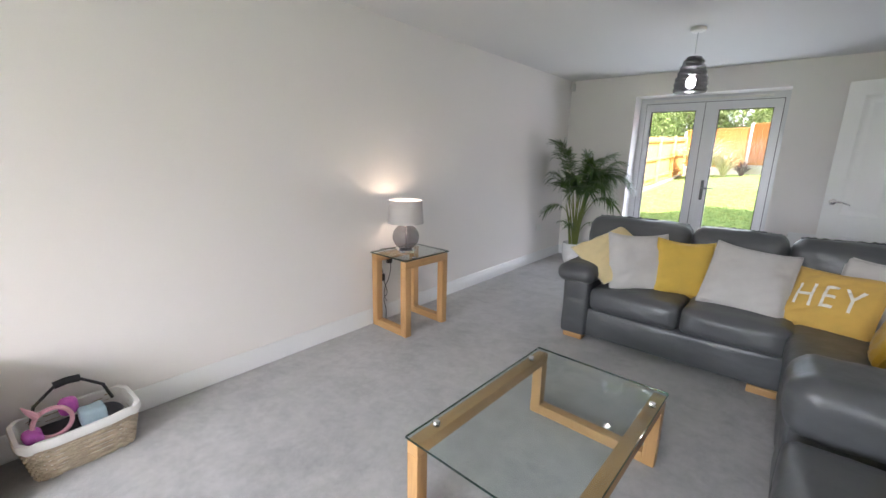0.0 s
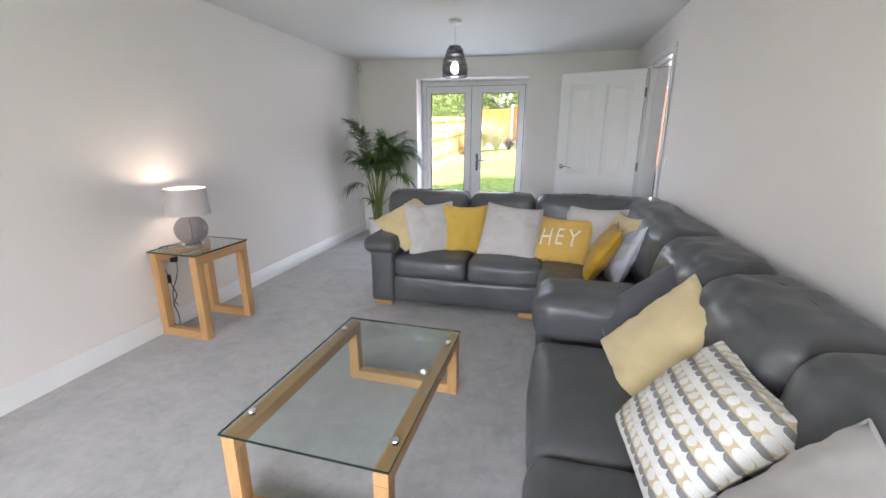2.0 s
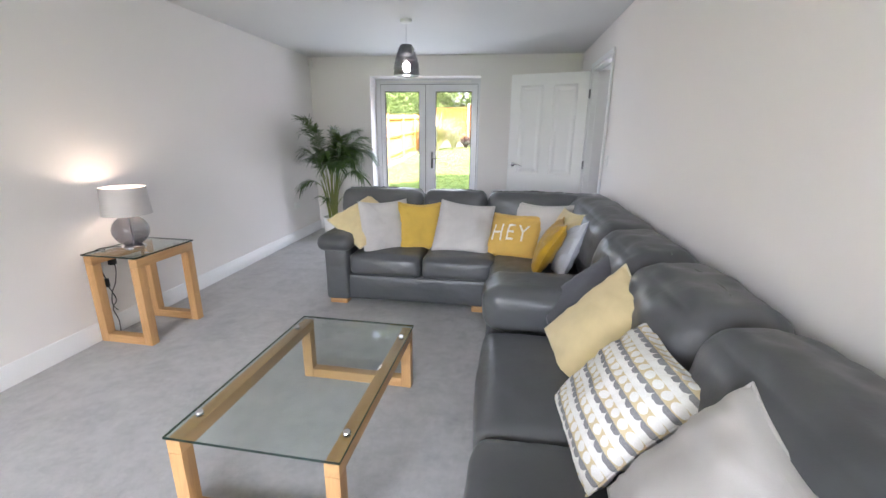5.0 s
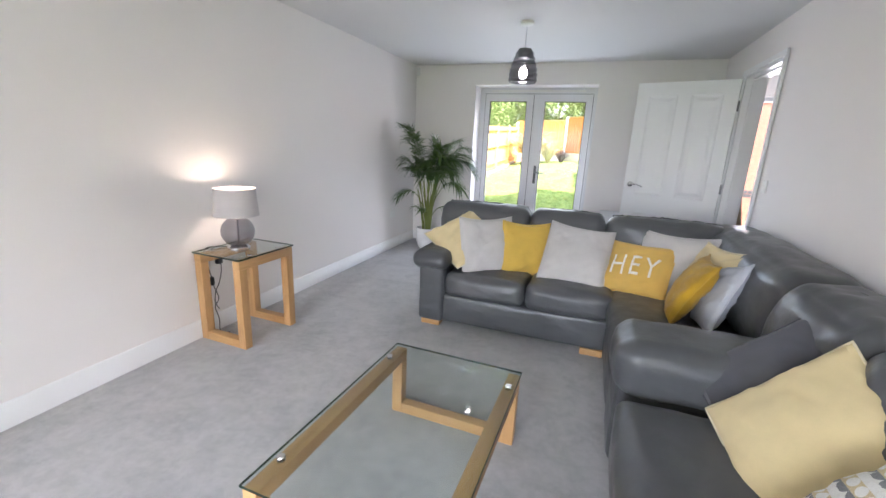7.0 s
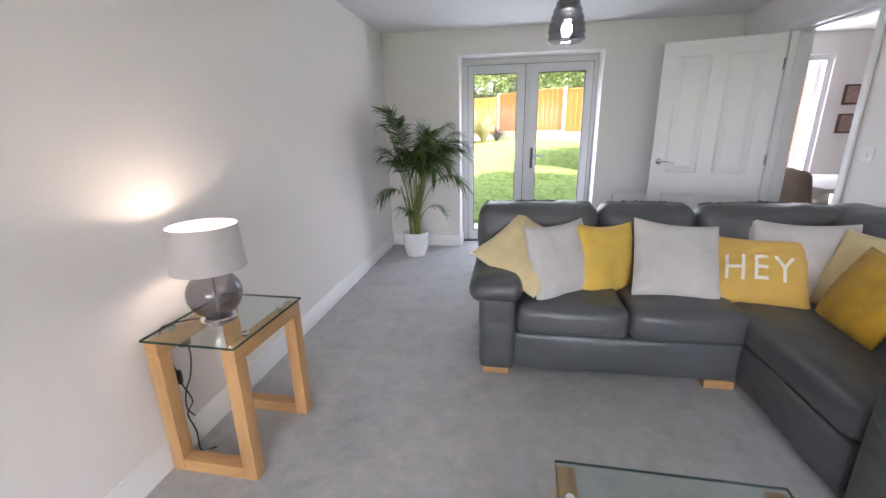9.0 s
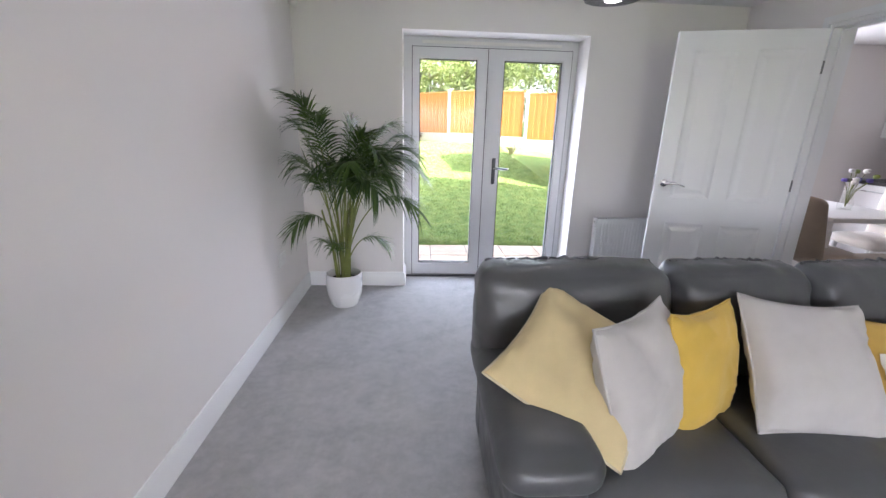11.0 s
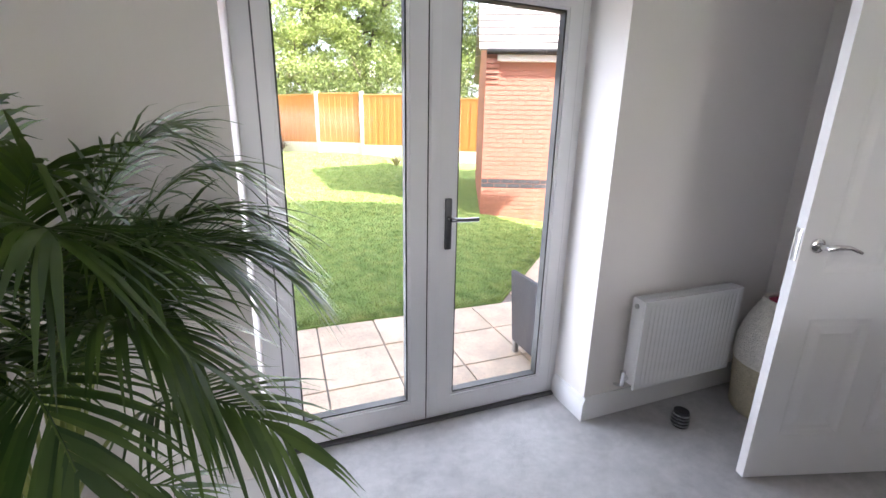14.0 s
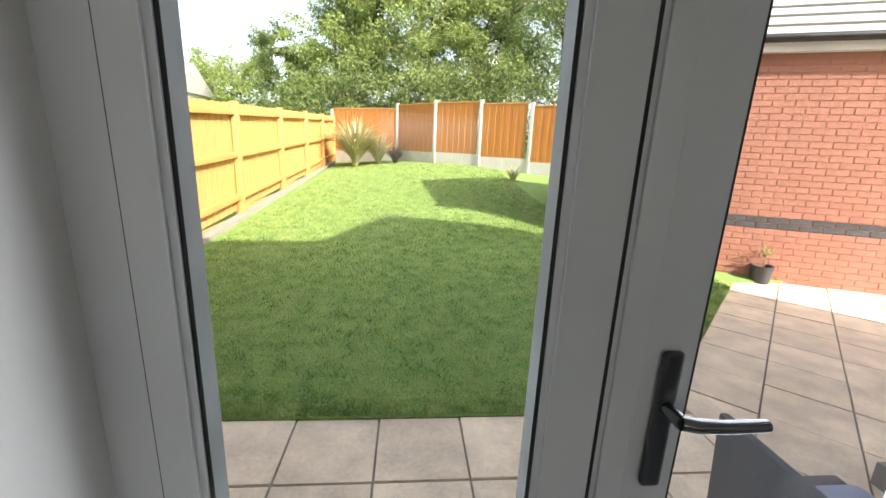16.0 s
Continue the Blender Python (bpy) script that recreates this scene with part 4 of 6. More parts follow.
# ---- trees and shrubs ----
def leaf_cloud(clumps, count, size, droop=0.2):
    """Many small leaf blades scattered round clump centres (x, y, z, radius)."""
    rng = np.random.default_rng(len(clumps) * 7 + count)
    wts = np.array([c[3] ** 2 for c in clumps])
    pick = rng.choice(len(clumps), count, p=wts / wts.sum())
    cen = np.array(clumps)[pick]
    d = rng.normal(size=(count, 3))
    d /= np.linalg.norm(d, axis=1)[:, None]
    rad = rng.uniform(0.25, 1.0, count) ** 0.6
    p = cen[:, :3] + d * (cen[:, 3] * rad)[:, None] * np.array([1, 1, 0.75])
    a = rng.normal(size=(count, 3))
    a[:, 2] -= droop
    a /= np.linalg.norm(a, axis=1)[:, None]
    b = np.cross(a, rng.normal(size=(count, 3)))
    b /= np.linalg.norm(b, axis=1)[:, None]
    s = size * rng.uniform(0.6, 1.3, count)[:, None]
    v = np.stack([p, p + a * s * 0.5 + b * s * 0.28, p + a * s, p + a * s * 0.5 - b * s * 0.28], 1).reshape(-1, 3)
    return v


def tree(base, height, spread, leaves, size, material, seed, label, category="tree", low=0.35, stems=1):
    rng = random.Random(seed)
    gx, gy = base
    z0 = ground_z(gx, gy)
    t = thing("tree" if category == "tree" else "shrub", (gx, gy, z0), label, category)
    limbs, clumps = [], []
    for s in range(stems):
        lean = Vector((rng.uniform(-0.25, 0.25), rng.uniform(-0.2, 0.2), 1))
        pts = [Vector((gx + rng.uniform(-0.3, 0.3) * (stems > 1), gy, z0)) + lean * (height * 0.75 * k / 5) + Vector((rng.uniform(-0.08, 0.08), rng.uniform(-0.08, 0.08), 0)) * k for k in range(6)]
        r = 0.035 * height / math.sqrt(stems) * 0.6
        limbs.append(tube(pts, [r * (1 - 0.16 * k) for k in range(6)], 7))
        for k in range(15):
            i = rng.randint(1, 5)
            st = pts[i]
            ang = rng.uniform(0, math.tau)
            ln = spread * rng.uniform(0.45, 1.0) * (1.15 - 0.1 * i)
            end = st + Vector((math.cos(ang) * ln, math.sin(ang) * ln, height * rng.uniform(0.02, 0.28)))
            mid = (st + end) / 2 + Vector((0, 0, 0.12 * ln))
            limbs.append(tube([st, mid, end], [r * 0.4, r * 0.25, r * 0.08], 5))
            for q in range(6):
                f = rng.uniform(0.3, 1.12)
                c = st.lerp(end, f) + Vector((rng.uniform(-0.4, 0.4), rng.uniform(-0.4, 0.4), rng.uniform(-0.3, 0.4)))
                if c.z > z0 + height * low * 0.6:
                    clumps.append((c.x, c.y, c.z, spread * rng.uniform(0.09, 0.25)))
    # smaller clumps that close the crown
    for k in range(26 * stems):
        ang, rr, hh = rng.uniform(0, math.tau), math.sqrt(rng.uniform(0.02, 1)), rng.uniform(low * 0.7, 1.0)
        wide = spread * math.sin(math.pi * min(1, 0.22 + 0.70 * hh)) ** 0.6
        clumps.append((gx + rr * wide * math.cos(ang), gy + rr * wide * math.sin(ang), z0 + height * hh * rng.uniform(0.9, 1.04), spread * rng.uniform(0.12, 0.24)))
    part("trunk", join(*limbs), BARK, t)
    v = leaf_cloud(clumps, leaves, size)
    me = bpy.data.meshes.new("crown")
    me.from_pydata(v.tolist(), [], np.arange(len(v)).reshape(-1, 4).tolist())
    me.materials.append(material)
    cr = new("crown", me)
    cr.parent = t
    cr.matrix_local = Matrix.Translation(-ORIGIN[t.name])
    return t


for i, (x, y, h, sp, n, mt) in enumerate(((-5.0, 28.5, 6.2, 2.0, 4200, DARK_LEAF), (-2.4, 27.0, 9.0, 2.5, 6000, TREE_LEAF), (-0.4, 29.0, 10.0, 2.8, 6000, DARK_LEAF), (1.0, 26.0, 9.0, 3.0, 6500, TREE_LEAF), (4.2, 25.5, 10.0, 3.2, 6500, TREE_LEAF), (7.6, 23.5, 9.5, 3.0, 6000, DARK_LEAF), (10.8, 21.5, 9.0, 3.0, 5200, TREE_LEAF), (13.5, 19.0, 8.5, 2.8, 4500, DARK_LEAF), (6.0, 30.0, 11.0, 3.6, 5000, TREE_LEAF))):
    tree((x, y), h, sp, int(n * 6.5), 0.12, mt, 100 + i, "tall hedgerow tree in fresh spring leaf behind the fence", stems=2 + i % 2)
for i, (x, y) in enumerate(((-2.6, 24.2), (-0.2, 24.0), (2.2, 22.9), (4.6, 21.3), (6.9, 19.6), (9.2, 17.9))):
    tree((x, y), 3.4, 1.7, 6500, 0.11, DARK_LEAF, 200 + i, "dense dark hedge growing behind the fence", "hedge", 0.1, 3)
for i, (x, y, h) in enumerate(((-14, 46, 8.2), (-19, 50, 8.6), (-10.5, 48, 7.2), (-17, 47, 8.5))):
    tree((x, y), h, 3.4, 9000, 0.22, TREE_LEAF, 300 + i, "distant tree in pale spring leaf", low=0.15, stems=2)


def blade_plant(name, label, base, height, count, material, seed, width=0.035, category="plant"):
    rng = random.Random(seed)
    bm = bmesh.new()
    for k in range(count):
        ang, out = rng.uniform(0, math.tau), rng.uniform(0.25, 1.55)
        h = height * rng.uniform(0.55, 1.05)
        d = Vector((math.cos(ang), math.sin(ang), 0))
        side = Vector((-d.y, d.x, 0))
        prev = None
        for j in range(5):
            f = j / 4
            p = Vector(base) + d * (0.06 + out * h * 0.75 * f ** 1.8) + Vector((0, 0, h * (f - 0.35 * out * f ** 3)))
            w = width * (1 - f) ** 0.6 + 0.002
            row = [bm.verts.new(p - side * w / 2), bm.verts.new(p + side * w / 2)]
            if prev:
                bm.faces.new([prev[0], prev[1], row[1], row[0]])
            prev = row
    return solid(name, bm, material, label, category, "", base)


FLAX = leaf_material("variegated_flax", (0.20, 0.21, 0.08), (0.72, 0.64, 0.38), 0.5, 0.25, 2)
PURPLE = leaf_material("purple_shrub_leaf", (0.03, 0.012, 0.02), (0.10, 0.05, 0.06), 0.5, 0.2, 3)
blade_plant("flax", "spiky cream and green variegated flax by the fence", (-0.6, 20.3, ground_z(-0.6, 20.3)), 2.0, 560, FLAX, 5, 0.055)
blade_plant("flax", "smaller faded flax clump by the fence", (0.15, 20.6, ground_z(0.15, 20.6)), 1.3, 200, FLAX, 6, 0.05)
blade_plant("purple_grass", "low dark purple strappy plant", (0.75, 20.5, ground_z(0.75, 20.5)), 0.75, 140, PURPLE, 7, 0.04)
blade_plant("grass_clump", "small wispy plant at the garage corner", (3.95, 16.4, ground_z(3.95, 16.4)), 0.5, 60, FLAX, 8, 0.03)

far_house = thing("house", (-18.5, 42, 0.5), "distant house with a grey roof beyond the fence", "house")
part("wall", box(-23, 40, 0, -16.5, 46, 4.6), CONCRETE, far_house)
fr_ = prism([(39.6, 4.6), (46.4, 4.6), (43, 6.9)], -23.3, -16.2)
turned(fr_, Matrix(((0, 0, 1, 0), (1, 0, 0, 0), (0, 1, 0, 0), (0, 0, 0, 1))))
part("roof", fr_, ROOF_TILE, far_house)

# plant pot by the garage
gp = thing("plant_pot", (5.62, 10.27, -0.122), "small dark pot with a wispy young plant", "plant pot")
part("pot", lathe([(0.0, -0.122), (0.10, -0.122), (0.115, 0.07), (0.125, 0.075), (0.125, 0.10), (0.105, 0.10), (0.10, 0.06), (0.0, 0.06)], 5.62, 10.27, 24), mat("dark_pot", (0.045, 0.045, 0.05), 0.6), gp)
part("stem", tube([(5.62, 10.27, 0.05), (5.63, 10.27, 0.18), (5.62, 10.26, 0.32)], 0.005, 6), PALM_STEM, gp)
lv = leaf_cloud([(5.62, 10.27, 0.28, 0.07)], 60, 0.035)
lme = bpy.data.meshes.new("leaves")
lme.from_pydata((lv - np.array(ORIGIN[gp.name])).tolist(), [], np.arange(len(lv)).reshape(-1, 4).tolist())
lme.materials.append(TREE_LEAF)
lob = new("leaves", lme)
lob.parent = gp


# woven garden chair on the paving
def garden_chair(at, ang, label):
    c = new("garden_chair")
    c.matrix_world = pose(at[0], at[1], -0.12, 0, 0, ang)
    ORIGIN[c.name] = Vector((0, 0, 0))
    tagged(c, label, "chair")
    bk = box(-0.27, 0.23, 0.09, 0.27, 0.265, 0.62, 0.012)
    for q in bk.verts:
        q.co.y += (q.co.z - 0.1) * 0.08
    part("backrest", bk, RATTAN, c, local=True)
    for sx in (-1, 1):
        part("arm", box(sx * 0.25 - 0.03, -0.25, 0.09, sx * 0.25 + 0.03, 0.229, 0.33, 0.015), RATTAN, c, local=True)
        for y in (-0.22, 0.24):
            part("leg", box(sx * 0.25 - 0.016, y - 0.016, 0, sx * 0.25 + 0.016, y + 0.016, 0.092, 0.003), STEEL, c, local=True)
    part("seat", box(-0.219, -0.25, 0.09, 0.219, 0.229, 0.28, 0.01), RATTAN, c, local=True)
    part("seat_cushion", soft(-0.215, -0.26, 0.28, 0.215, 0.225, 0.36, 0.03, (0, 0, 0.012), 8), SEAT_PAD, c, "blue-grey seat pad", local=True)
    return c


garden_chair((2.63, 6.64), 90, "grey woven rattan garden chair with a blue-grey pad")

# kitchen door leaf standing open outside
kl = thing("door_3", (4.92, 7.2, -0.05), "white glazed kitchen door standing open to the patio", "glazed door", kind="structure")
kb = holed(0, 0.845, -0.02, 2.0, -0.035, 0.035, [(0.10, 0.745, 0.12, 1.88)])
KM = pose(4.93, 7.235, 0, 0, 0, 114)
part("leaf", turned(kb, KM), UPVC, kl)
kp = part("pane", turned(box(0.10, -0.004, 0.12, 0.745, 0.004, 1.88), KM), PANE, kl)
kp.visible_shadow = False
part("outer_frame", holed(4.0, 4.98, 0, 2.06, 7.13, 7.19, [(4.06, 4.92, 0.03, 2.0)]), UPVC, kl)

# single paving slabs
SJ = 0.012
for ix in range(-4, 8):
    for iy in range(0, 4):
        x, y = 0.627 + 0.449 * (ix - 0), 7.29 - 0.45 * iy
        poly = clip([(x + SJ / 2, y + SJ / 2), (x + 0.449 - SJ / 2, y + SJ / 2), (x + 0.449 - SJ / 2, y + 0.445 - SJ / 2), (x + SJ / 2, y + 0.445 - SJ / 2)], -1, 0, -2.93)
        poly = clip(poly, 0, 1, 6.31)
        if len(poly) > 2:
            part("paving_slab", prism(poly, -0.15, -0.12 + random.uniform(-0.003, 0.003)), SLAB, patio, smooth=False)
for i in range(0, 14):
    for j in range(-4, 12):
        # slab corners along the slanting lawn edge
        o = Vector((2.72, 7.72)) + Vector((0.7071, 0.7071)) * (0.449 * j) + Vector((0.7071, -0.7071)) * (0.449 * i)
        u, w = Vector((0.7071, 0.7071)) * 0.449, Vector((0.7071, -0.7071)) * 0.449
        g1, g2 = SJ / 2 / 0.449, 1 - SJ / 2 / 0.449
        poly = [tuple(o + u * a + w * b) for a, b in ((g1, g1), (g2, g1), (g2, g2), (g1, g2))]
        poly = clip(poly, 1, 0, 2.94)
        poly = clip(poly, 0, 1, 6.31)
        poly = clip(poly, 0, -1, -10.45) if poly else poly
        if len(poly) > 2 and not (min(p[0] for p in poly) > 3.5 and max(p[1] for p in poly) < 7.3) and max(p[0] for p in poly) < 8:
            part("paving_slab", prism(poly, -0.15, -0.12 + random.uniform(-0.003, 0.003)), SLAB, patio, smooth=False)

# grass blades
rng = np.random.default_rng(3)
N = 120000
gx = rng.uniform(-1.2, 5.0, N * 2)
gy = 7.742 + np.clip(gx - 2.72, 0, 2.53) * 0.985 + rng.uniform(0, 1, N * 2) ** 1.7 * 14.0
keep = (gx - 4.08) * 0.399 + (gy - 11.03) * 0.917 < 0
keep |= (gx < 3.9) & (gy > 11.0)
gx, gy = gx[keep][:N], gy[keep][:N]
gz = np.array([ground_z(a, b) for a, b in zip(gx, gy)]) - 0.004
n = len(gx)
ang, hh, ww = rng.uniform(0, math.tau, n), rng.uniform(0.012, 0.036, n), rng.uniform(0.002, 0.005, n) * (1 + (gy - 7.7) * 0.15)
tuft = np.sin(gx * 9 + 2 * np.sin(gy * 5)) * np.sin(gy * 11 + 2 * np.sin(gx * 7))
hh *= 1 + 0.25 * np.clip(tuft, -0.6, 1)
tilt = rng.uniform(0, 0.03, n)
ta = rng.uniform(0, math.tau, n)
base = np.stack([gx, gy, gz], 1)
sd = np.stack([np.cos(ang), np.sin(ang), np.zeros(n)], 1) * ww[:, None]
tip = base + np.stack([np.cos(ta) * tilt, np.sin(ta) * tilt, hh], 1)
gv = np.stack([base - sd, base + sd, tip], 1).reshape(-1, 3)
gme = bpy.data.meshes.new("grass")
gme.from_pydata(gv.tolist(), [], np.arange(len(gv)).reshape(-1, 3).tolist())
gme.materials.append(BLADE)
tagged(new("grass", gme), "short mown grass blades of the lawn", "grass", "", "stuff")


# ---- cushions ----
def cushion_height(u, v, thick):
    """Half thickness of a stuffed square cover at u, v in -1..1."""
    return thick * max(0.0, (1 - u * u) * (1 - v * v)) ** 0.36


def cushion_xy(u, v, w, h):
    pull = 0.026
    return u * w / 2 * (1 - pull * (1 - v * v)) , v * h / 2 * (1 - pull * (1 - u * u))


def cushion(label, material, at, face, roll, w, h, thick, seed, pipe=None, lean=18):
    """A scatter cushion; face: the bearing that its front looks to, lean: degrees it tips back, roll: its turn in its own plane."""
    c = new("cushion")
    c.matrix_world = pose(*at, 90 - lean, 0, face + 90) @ pose(0, 0, 0, 0, 0, roll)
    ORIGIN[c.name] = Vector((0, 0, 0))
    tagged(c, label, "cushion", "scatter cushions on the sofas")
    n = 24
    bm = bmesh.new()
    off = Vector((seed * 3.1, seed * 1.7, 0))
    rows = {}
    for side in (1, -1):
        for i in range(n + 1):
            for j in range(n + 1):
                a, b = 2 * i / n - 1, 2 * j / n - 1
                u, v = math.copysign(abs(a) ** 0.85, a), math.copysign(abs(b) ** 0.85, b)
                if abs(a) == 1 or abs(b) == 1:
                    if side == -1:
                        rows[side, i, j] = rows[1, i, j]
                        continue
                    z = 0.0
                else:
                    z = side * (cushion_height(u, v, thick) + 0.009 * noise.noise(Vector((u * 2.2, v * 2.2, side)) + off) + 0.005 * noise.noise(Vector((u * 5 + v * 3, v * 6, side)) + off) - 0.017 * abs(noise.noise(Vector((u * 3 - v * 5, v * 2, side + 7)) + off)))
                x, y = cushion_xy(u, v, w, h)
                # slumped stuffing
                y -= 0.02 * (1 - u * u) * (v > 0) * v
                rows[side, i, j] = bm.verts.new((x, y, z + 0.012 * noise.noise(Vector((u, v, 4)) + off)))
        for i in range(n):
            for j in range(n):
                q = [rows[side, i, j], rows[side, i + 1, j], rows[side, i + 1, j + 1], rows[side, i, j + 1]]
                bm.faces.new(q if side == 1 else q[::-1])
    edge = [(i, 0) for i in range(n)] + [(n, j) for j in range(n)] + [(n - i, n) for i in range(n)] + [(0, n - j) for j in range(n)]
    ring = [rows[1, i, j].co.copy() for i, j in edge]
    part("cover", bm, material, c, local=True)
    part("piping", tube(ring, 0.0045, 6, closed=True), pipe or material, c, "piped seam round the edge", local=True)
    return c


CREAM_PIPE = mat("cream_piping", (0.62, 0.55, 0.38), 0.9)
cushion("pale mustard linen cushion tipped over the sofa arm", MUSTARD_LINEN, (1.452, 3.705, 0.640), -80.0, 44.0, 0.45, 0.45, 0.075, 1, CREAM_PIPE, 56.8)
cushion("pale grey cotton cushion beside a yellow one", GREY_COTTON, (1.648, 3.662, 0.612), -54.0, -0.3, 0.42, 0.43, 0.09, 2, None, 20)
cushion("bright yellow cotton cushion between two grey ones", YELLOW_COTTON, (1.913, 3.765, 0.598), -60, -3.5, 0.37, 0.40, 0.08, 3, None, 12)
cushion("large pale grey cotton cushion in the middle of the sofa", GREY_COTTON, (2.283, 3.737, 0.605), -88.8, -6.3, 0.45, 0.46, 0.09, 4, None, 35.5)
hey = cushion("mustard knitted cushion with white letters", MUSTARD_KNIT, (2.686, 3.701, 0.568), -113.1, 3.8, 0.42, 0.41, 0.075, 5, None, 41)
cushion("pale grey cotton cushion behind the lettered one", GREY_COTTON, (2.902, 3.747, 0.615), -118.1, 3.2, 0.46, 0.44, 0.065, 6, None, 25)
cushion("pale mustard linen cushion in the sofa corner", MUSTARD_LINEN, (3.045, 3.458, 0.625), -166, 4.1, 0.45, 0.43, 0.06, 7, CREAM_PIPE, 24.0)
cushion("dark mustard velvet cushion leaning in the corner", VELVET, (2.93, 3.315, 0.600), -188, 4.0, 0.40, 0.40, 0.07, 8, None, 26)
cushion("pale blue-grey cotton cushion against the corner back", mat("pale_blue_cotton", (0.50, 0.52, 0.57), 0.92, var=0.05, scale=6, bump=0.35, bscale=420), (3.05, 3.235, 0.602), -182, 14, 0.36, 0.40, 0.06, 9, None, 22)
cushion("charcoal cotton cushion half hidden behind another", CHARCOAL, (3.02, 2.25, 0.600), -154, -20, 0.50, 0.48, 0.05, 10, None, 44)
cushion("pale mustard linen cushion on the wall sofa", MUSTARD_LINEN, (3.005, 2.01, 0.578), -156.8, -21.5, 0.47, 0.47, 0.07, 11, CREAM_PIPE, 35.5)
cushion("white cushion printed with grey and mustard discs", DOTTED, (2.965, 1.587, 0.592), -176.1, 0.1, 0.43, 0.43, 0.08, 12, None, 42.5)
cushion("pale grey linen cushion beside the printed one", GREY_COTTON, (3.00, 1.121, 0.633), 178.1, -4.8, 0.45, 0.45, 0.085, 13, None, 34.3)

# letters on the knitted cushion, laid on its swollen face
txt = bpy.data.curves.new("letters", "FONT")
txt.body, txt.size, txt.align_x, txt.align_y, txt.extrude = "HEY", 0.205, "CENTER", "CENTER", 0.0
txt.space_character = 1.25
tob = bpy.data.objects.new("letters", txt)
scene.collection.objects.link(tob)
tme = bpy.data.meshes.new_from_object(tob.evaluated_get(bpy.context.evaluated_depsgraph_get()))
bpy.data.objects.remove(tob)
lb = bmesh.new()
lb.from_mesh(tme)
bmesh.ops.triangulate(lb, faces=lb.faces)
for _ in range(3):
    bmesh.ops.subdivide_edges(lb, edges=[e for e in lb.edges if e.calc_length() > 0.02], cuts=1)
    bmesh.ops.triangulate(lb, faces=lb.faces)
off = Vector((5 * 3.1, 5 * 1.7, 0))
for q in lb.verts:
    x, y = q.co.x * 0.72 - 0.008, q.co.y * 1.0 - 0.020
    u, v = x / 0.21, y / 0.205
    z = cushion_height(u, v, 0.075) + 0.009 * noise.noise(Vector((u * 2.2, v * 2.2, 1)) + off) + 0.005 * noise.noise(Vector((u * 5 + v * 3, v * 6, 1)) + off) - 0.017 * abs(noise.noise(Vector((u * 3 - v * 5, v * 2, 8)) + off)) + 0.012 * noise.noise(Vector((u, v, 4)) + off)
    q.co = (x, y, z + 0.0045)
part("letters", lb, WHITE_WOOL, hey, "white capital letters HEY", local=True)

# ---- table lamp ----
lamp = thing("table_lamp", (0.187, 2.747, 0.60), "table lamp, lit, with grey drum shade and smoked glass globe", "lamp")
LX, LY = 0.187, 2.747
part("foot", lathe([(0, 0.6005), (0.066, 0.6005), (0.069, 0.606), (0.069, 0.616), (0.062, 0.621), (0.02, 0.623), (0, 0.623)], LX, LY, 40), CHROME, lamp, "polished chrome foot")
globe = [(0.05, 0.623)] + [(0.103 * math.sin(a), 0.719 - 0.100 * math.cos(a)) for a in [radians(24 + 6.6 * k) for k in range(21)]] + [(0.04, 0.816)]
part("globe", lathe(globe, LX, LY, 44), SMOKE_GLASS, lamp, "smoked grey glass globe")
part("stem", tube([(LX, LY, 0.623), (LX, LY, 0.88)], 0.006, 12), CHROME, lamp)
part("neck", lathe([(0, 0.814), (0.034, 0.814), (0.034, 0.826), (0.016, 0.834), (0.014, 0.86), (0, 0.86)], LX, LY, 28), CHROME, lamp)
SR0, SR1, SZ0, SZ1 = 0.136, 0.124, 0.830, 0.998
shade = part("shade", lathe([(SR0, SZ0), (SR1, SZ1), (SR1 - 0.0015, SZ1), (SR0 - 0.0015, SZ0)], LX, LY, 56, closed=True), SHADE, lamp, "pale grey fabric drum shade")
for r, z in ((SR0, SZ0), (SR1, SZ1)):
    part("shade_ring", lathe([(r - 0.001, z - 0.003), (r + 0.002, z - 0.003), (r + 0.002, z + 0.003), (r - 0.001, z + 0.003)], LX, LY, 56, closed=True), SHADE, shade)
BULB = glow("warm_bulb", (1.0, 0.82, 0.6), 3.0)
part("bulb", lathe([(0, 0.865)] + [(0.028 * math.sin(radians(12 * k)), 0.90 - 0.032 * math.cos(radians(12 * k))) for k in range(1, 15)] + [(0, 0.932)], LX, LY, 20), BULB, lamp, "glowing warm bulb")
ld = bpy.data.lights.new("table_lamp_light", "POINT")
ld.energy, ld.color, ld.shadow_soft_size = LAMP_WATTS, (1.0, 0.80, 0.60), 0.02
lo = new("table_lamp_light", ld)
lo.location = (LX, LY, 0.955)


def smoothed(knots, n=8):
    """Points of a soft curve through the knots."""
    q = [Vector(k) for k in knots]
    q = [q[0]] + q + [q[-1]]
    out = []
    for a, b, c, d in zip(q, q[1:], q[2:], q[3:]):
        for k in range(n):
            f = k / n
            out.append(0.5 * (2 * b + (c - a) * f + (2 * a - 5 * b + 4 * c - d) * f * f + (3 * b - a - 3 * c + d) * f ** 3))
    return out + [q[-1]]


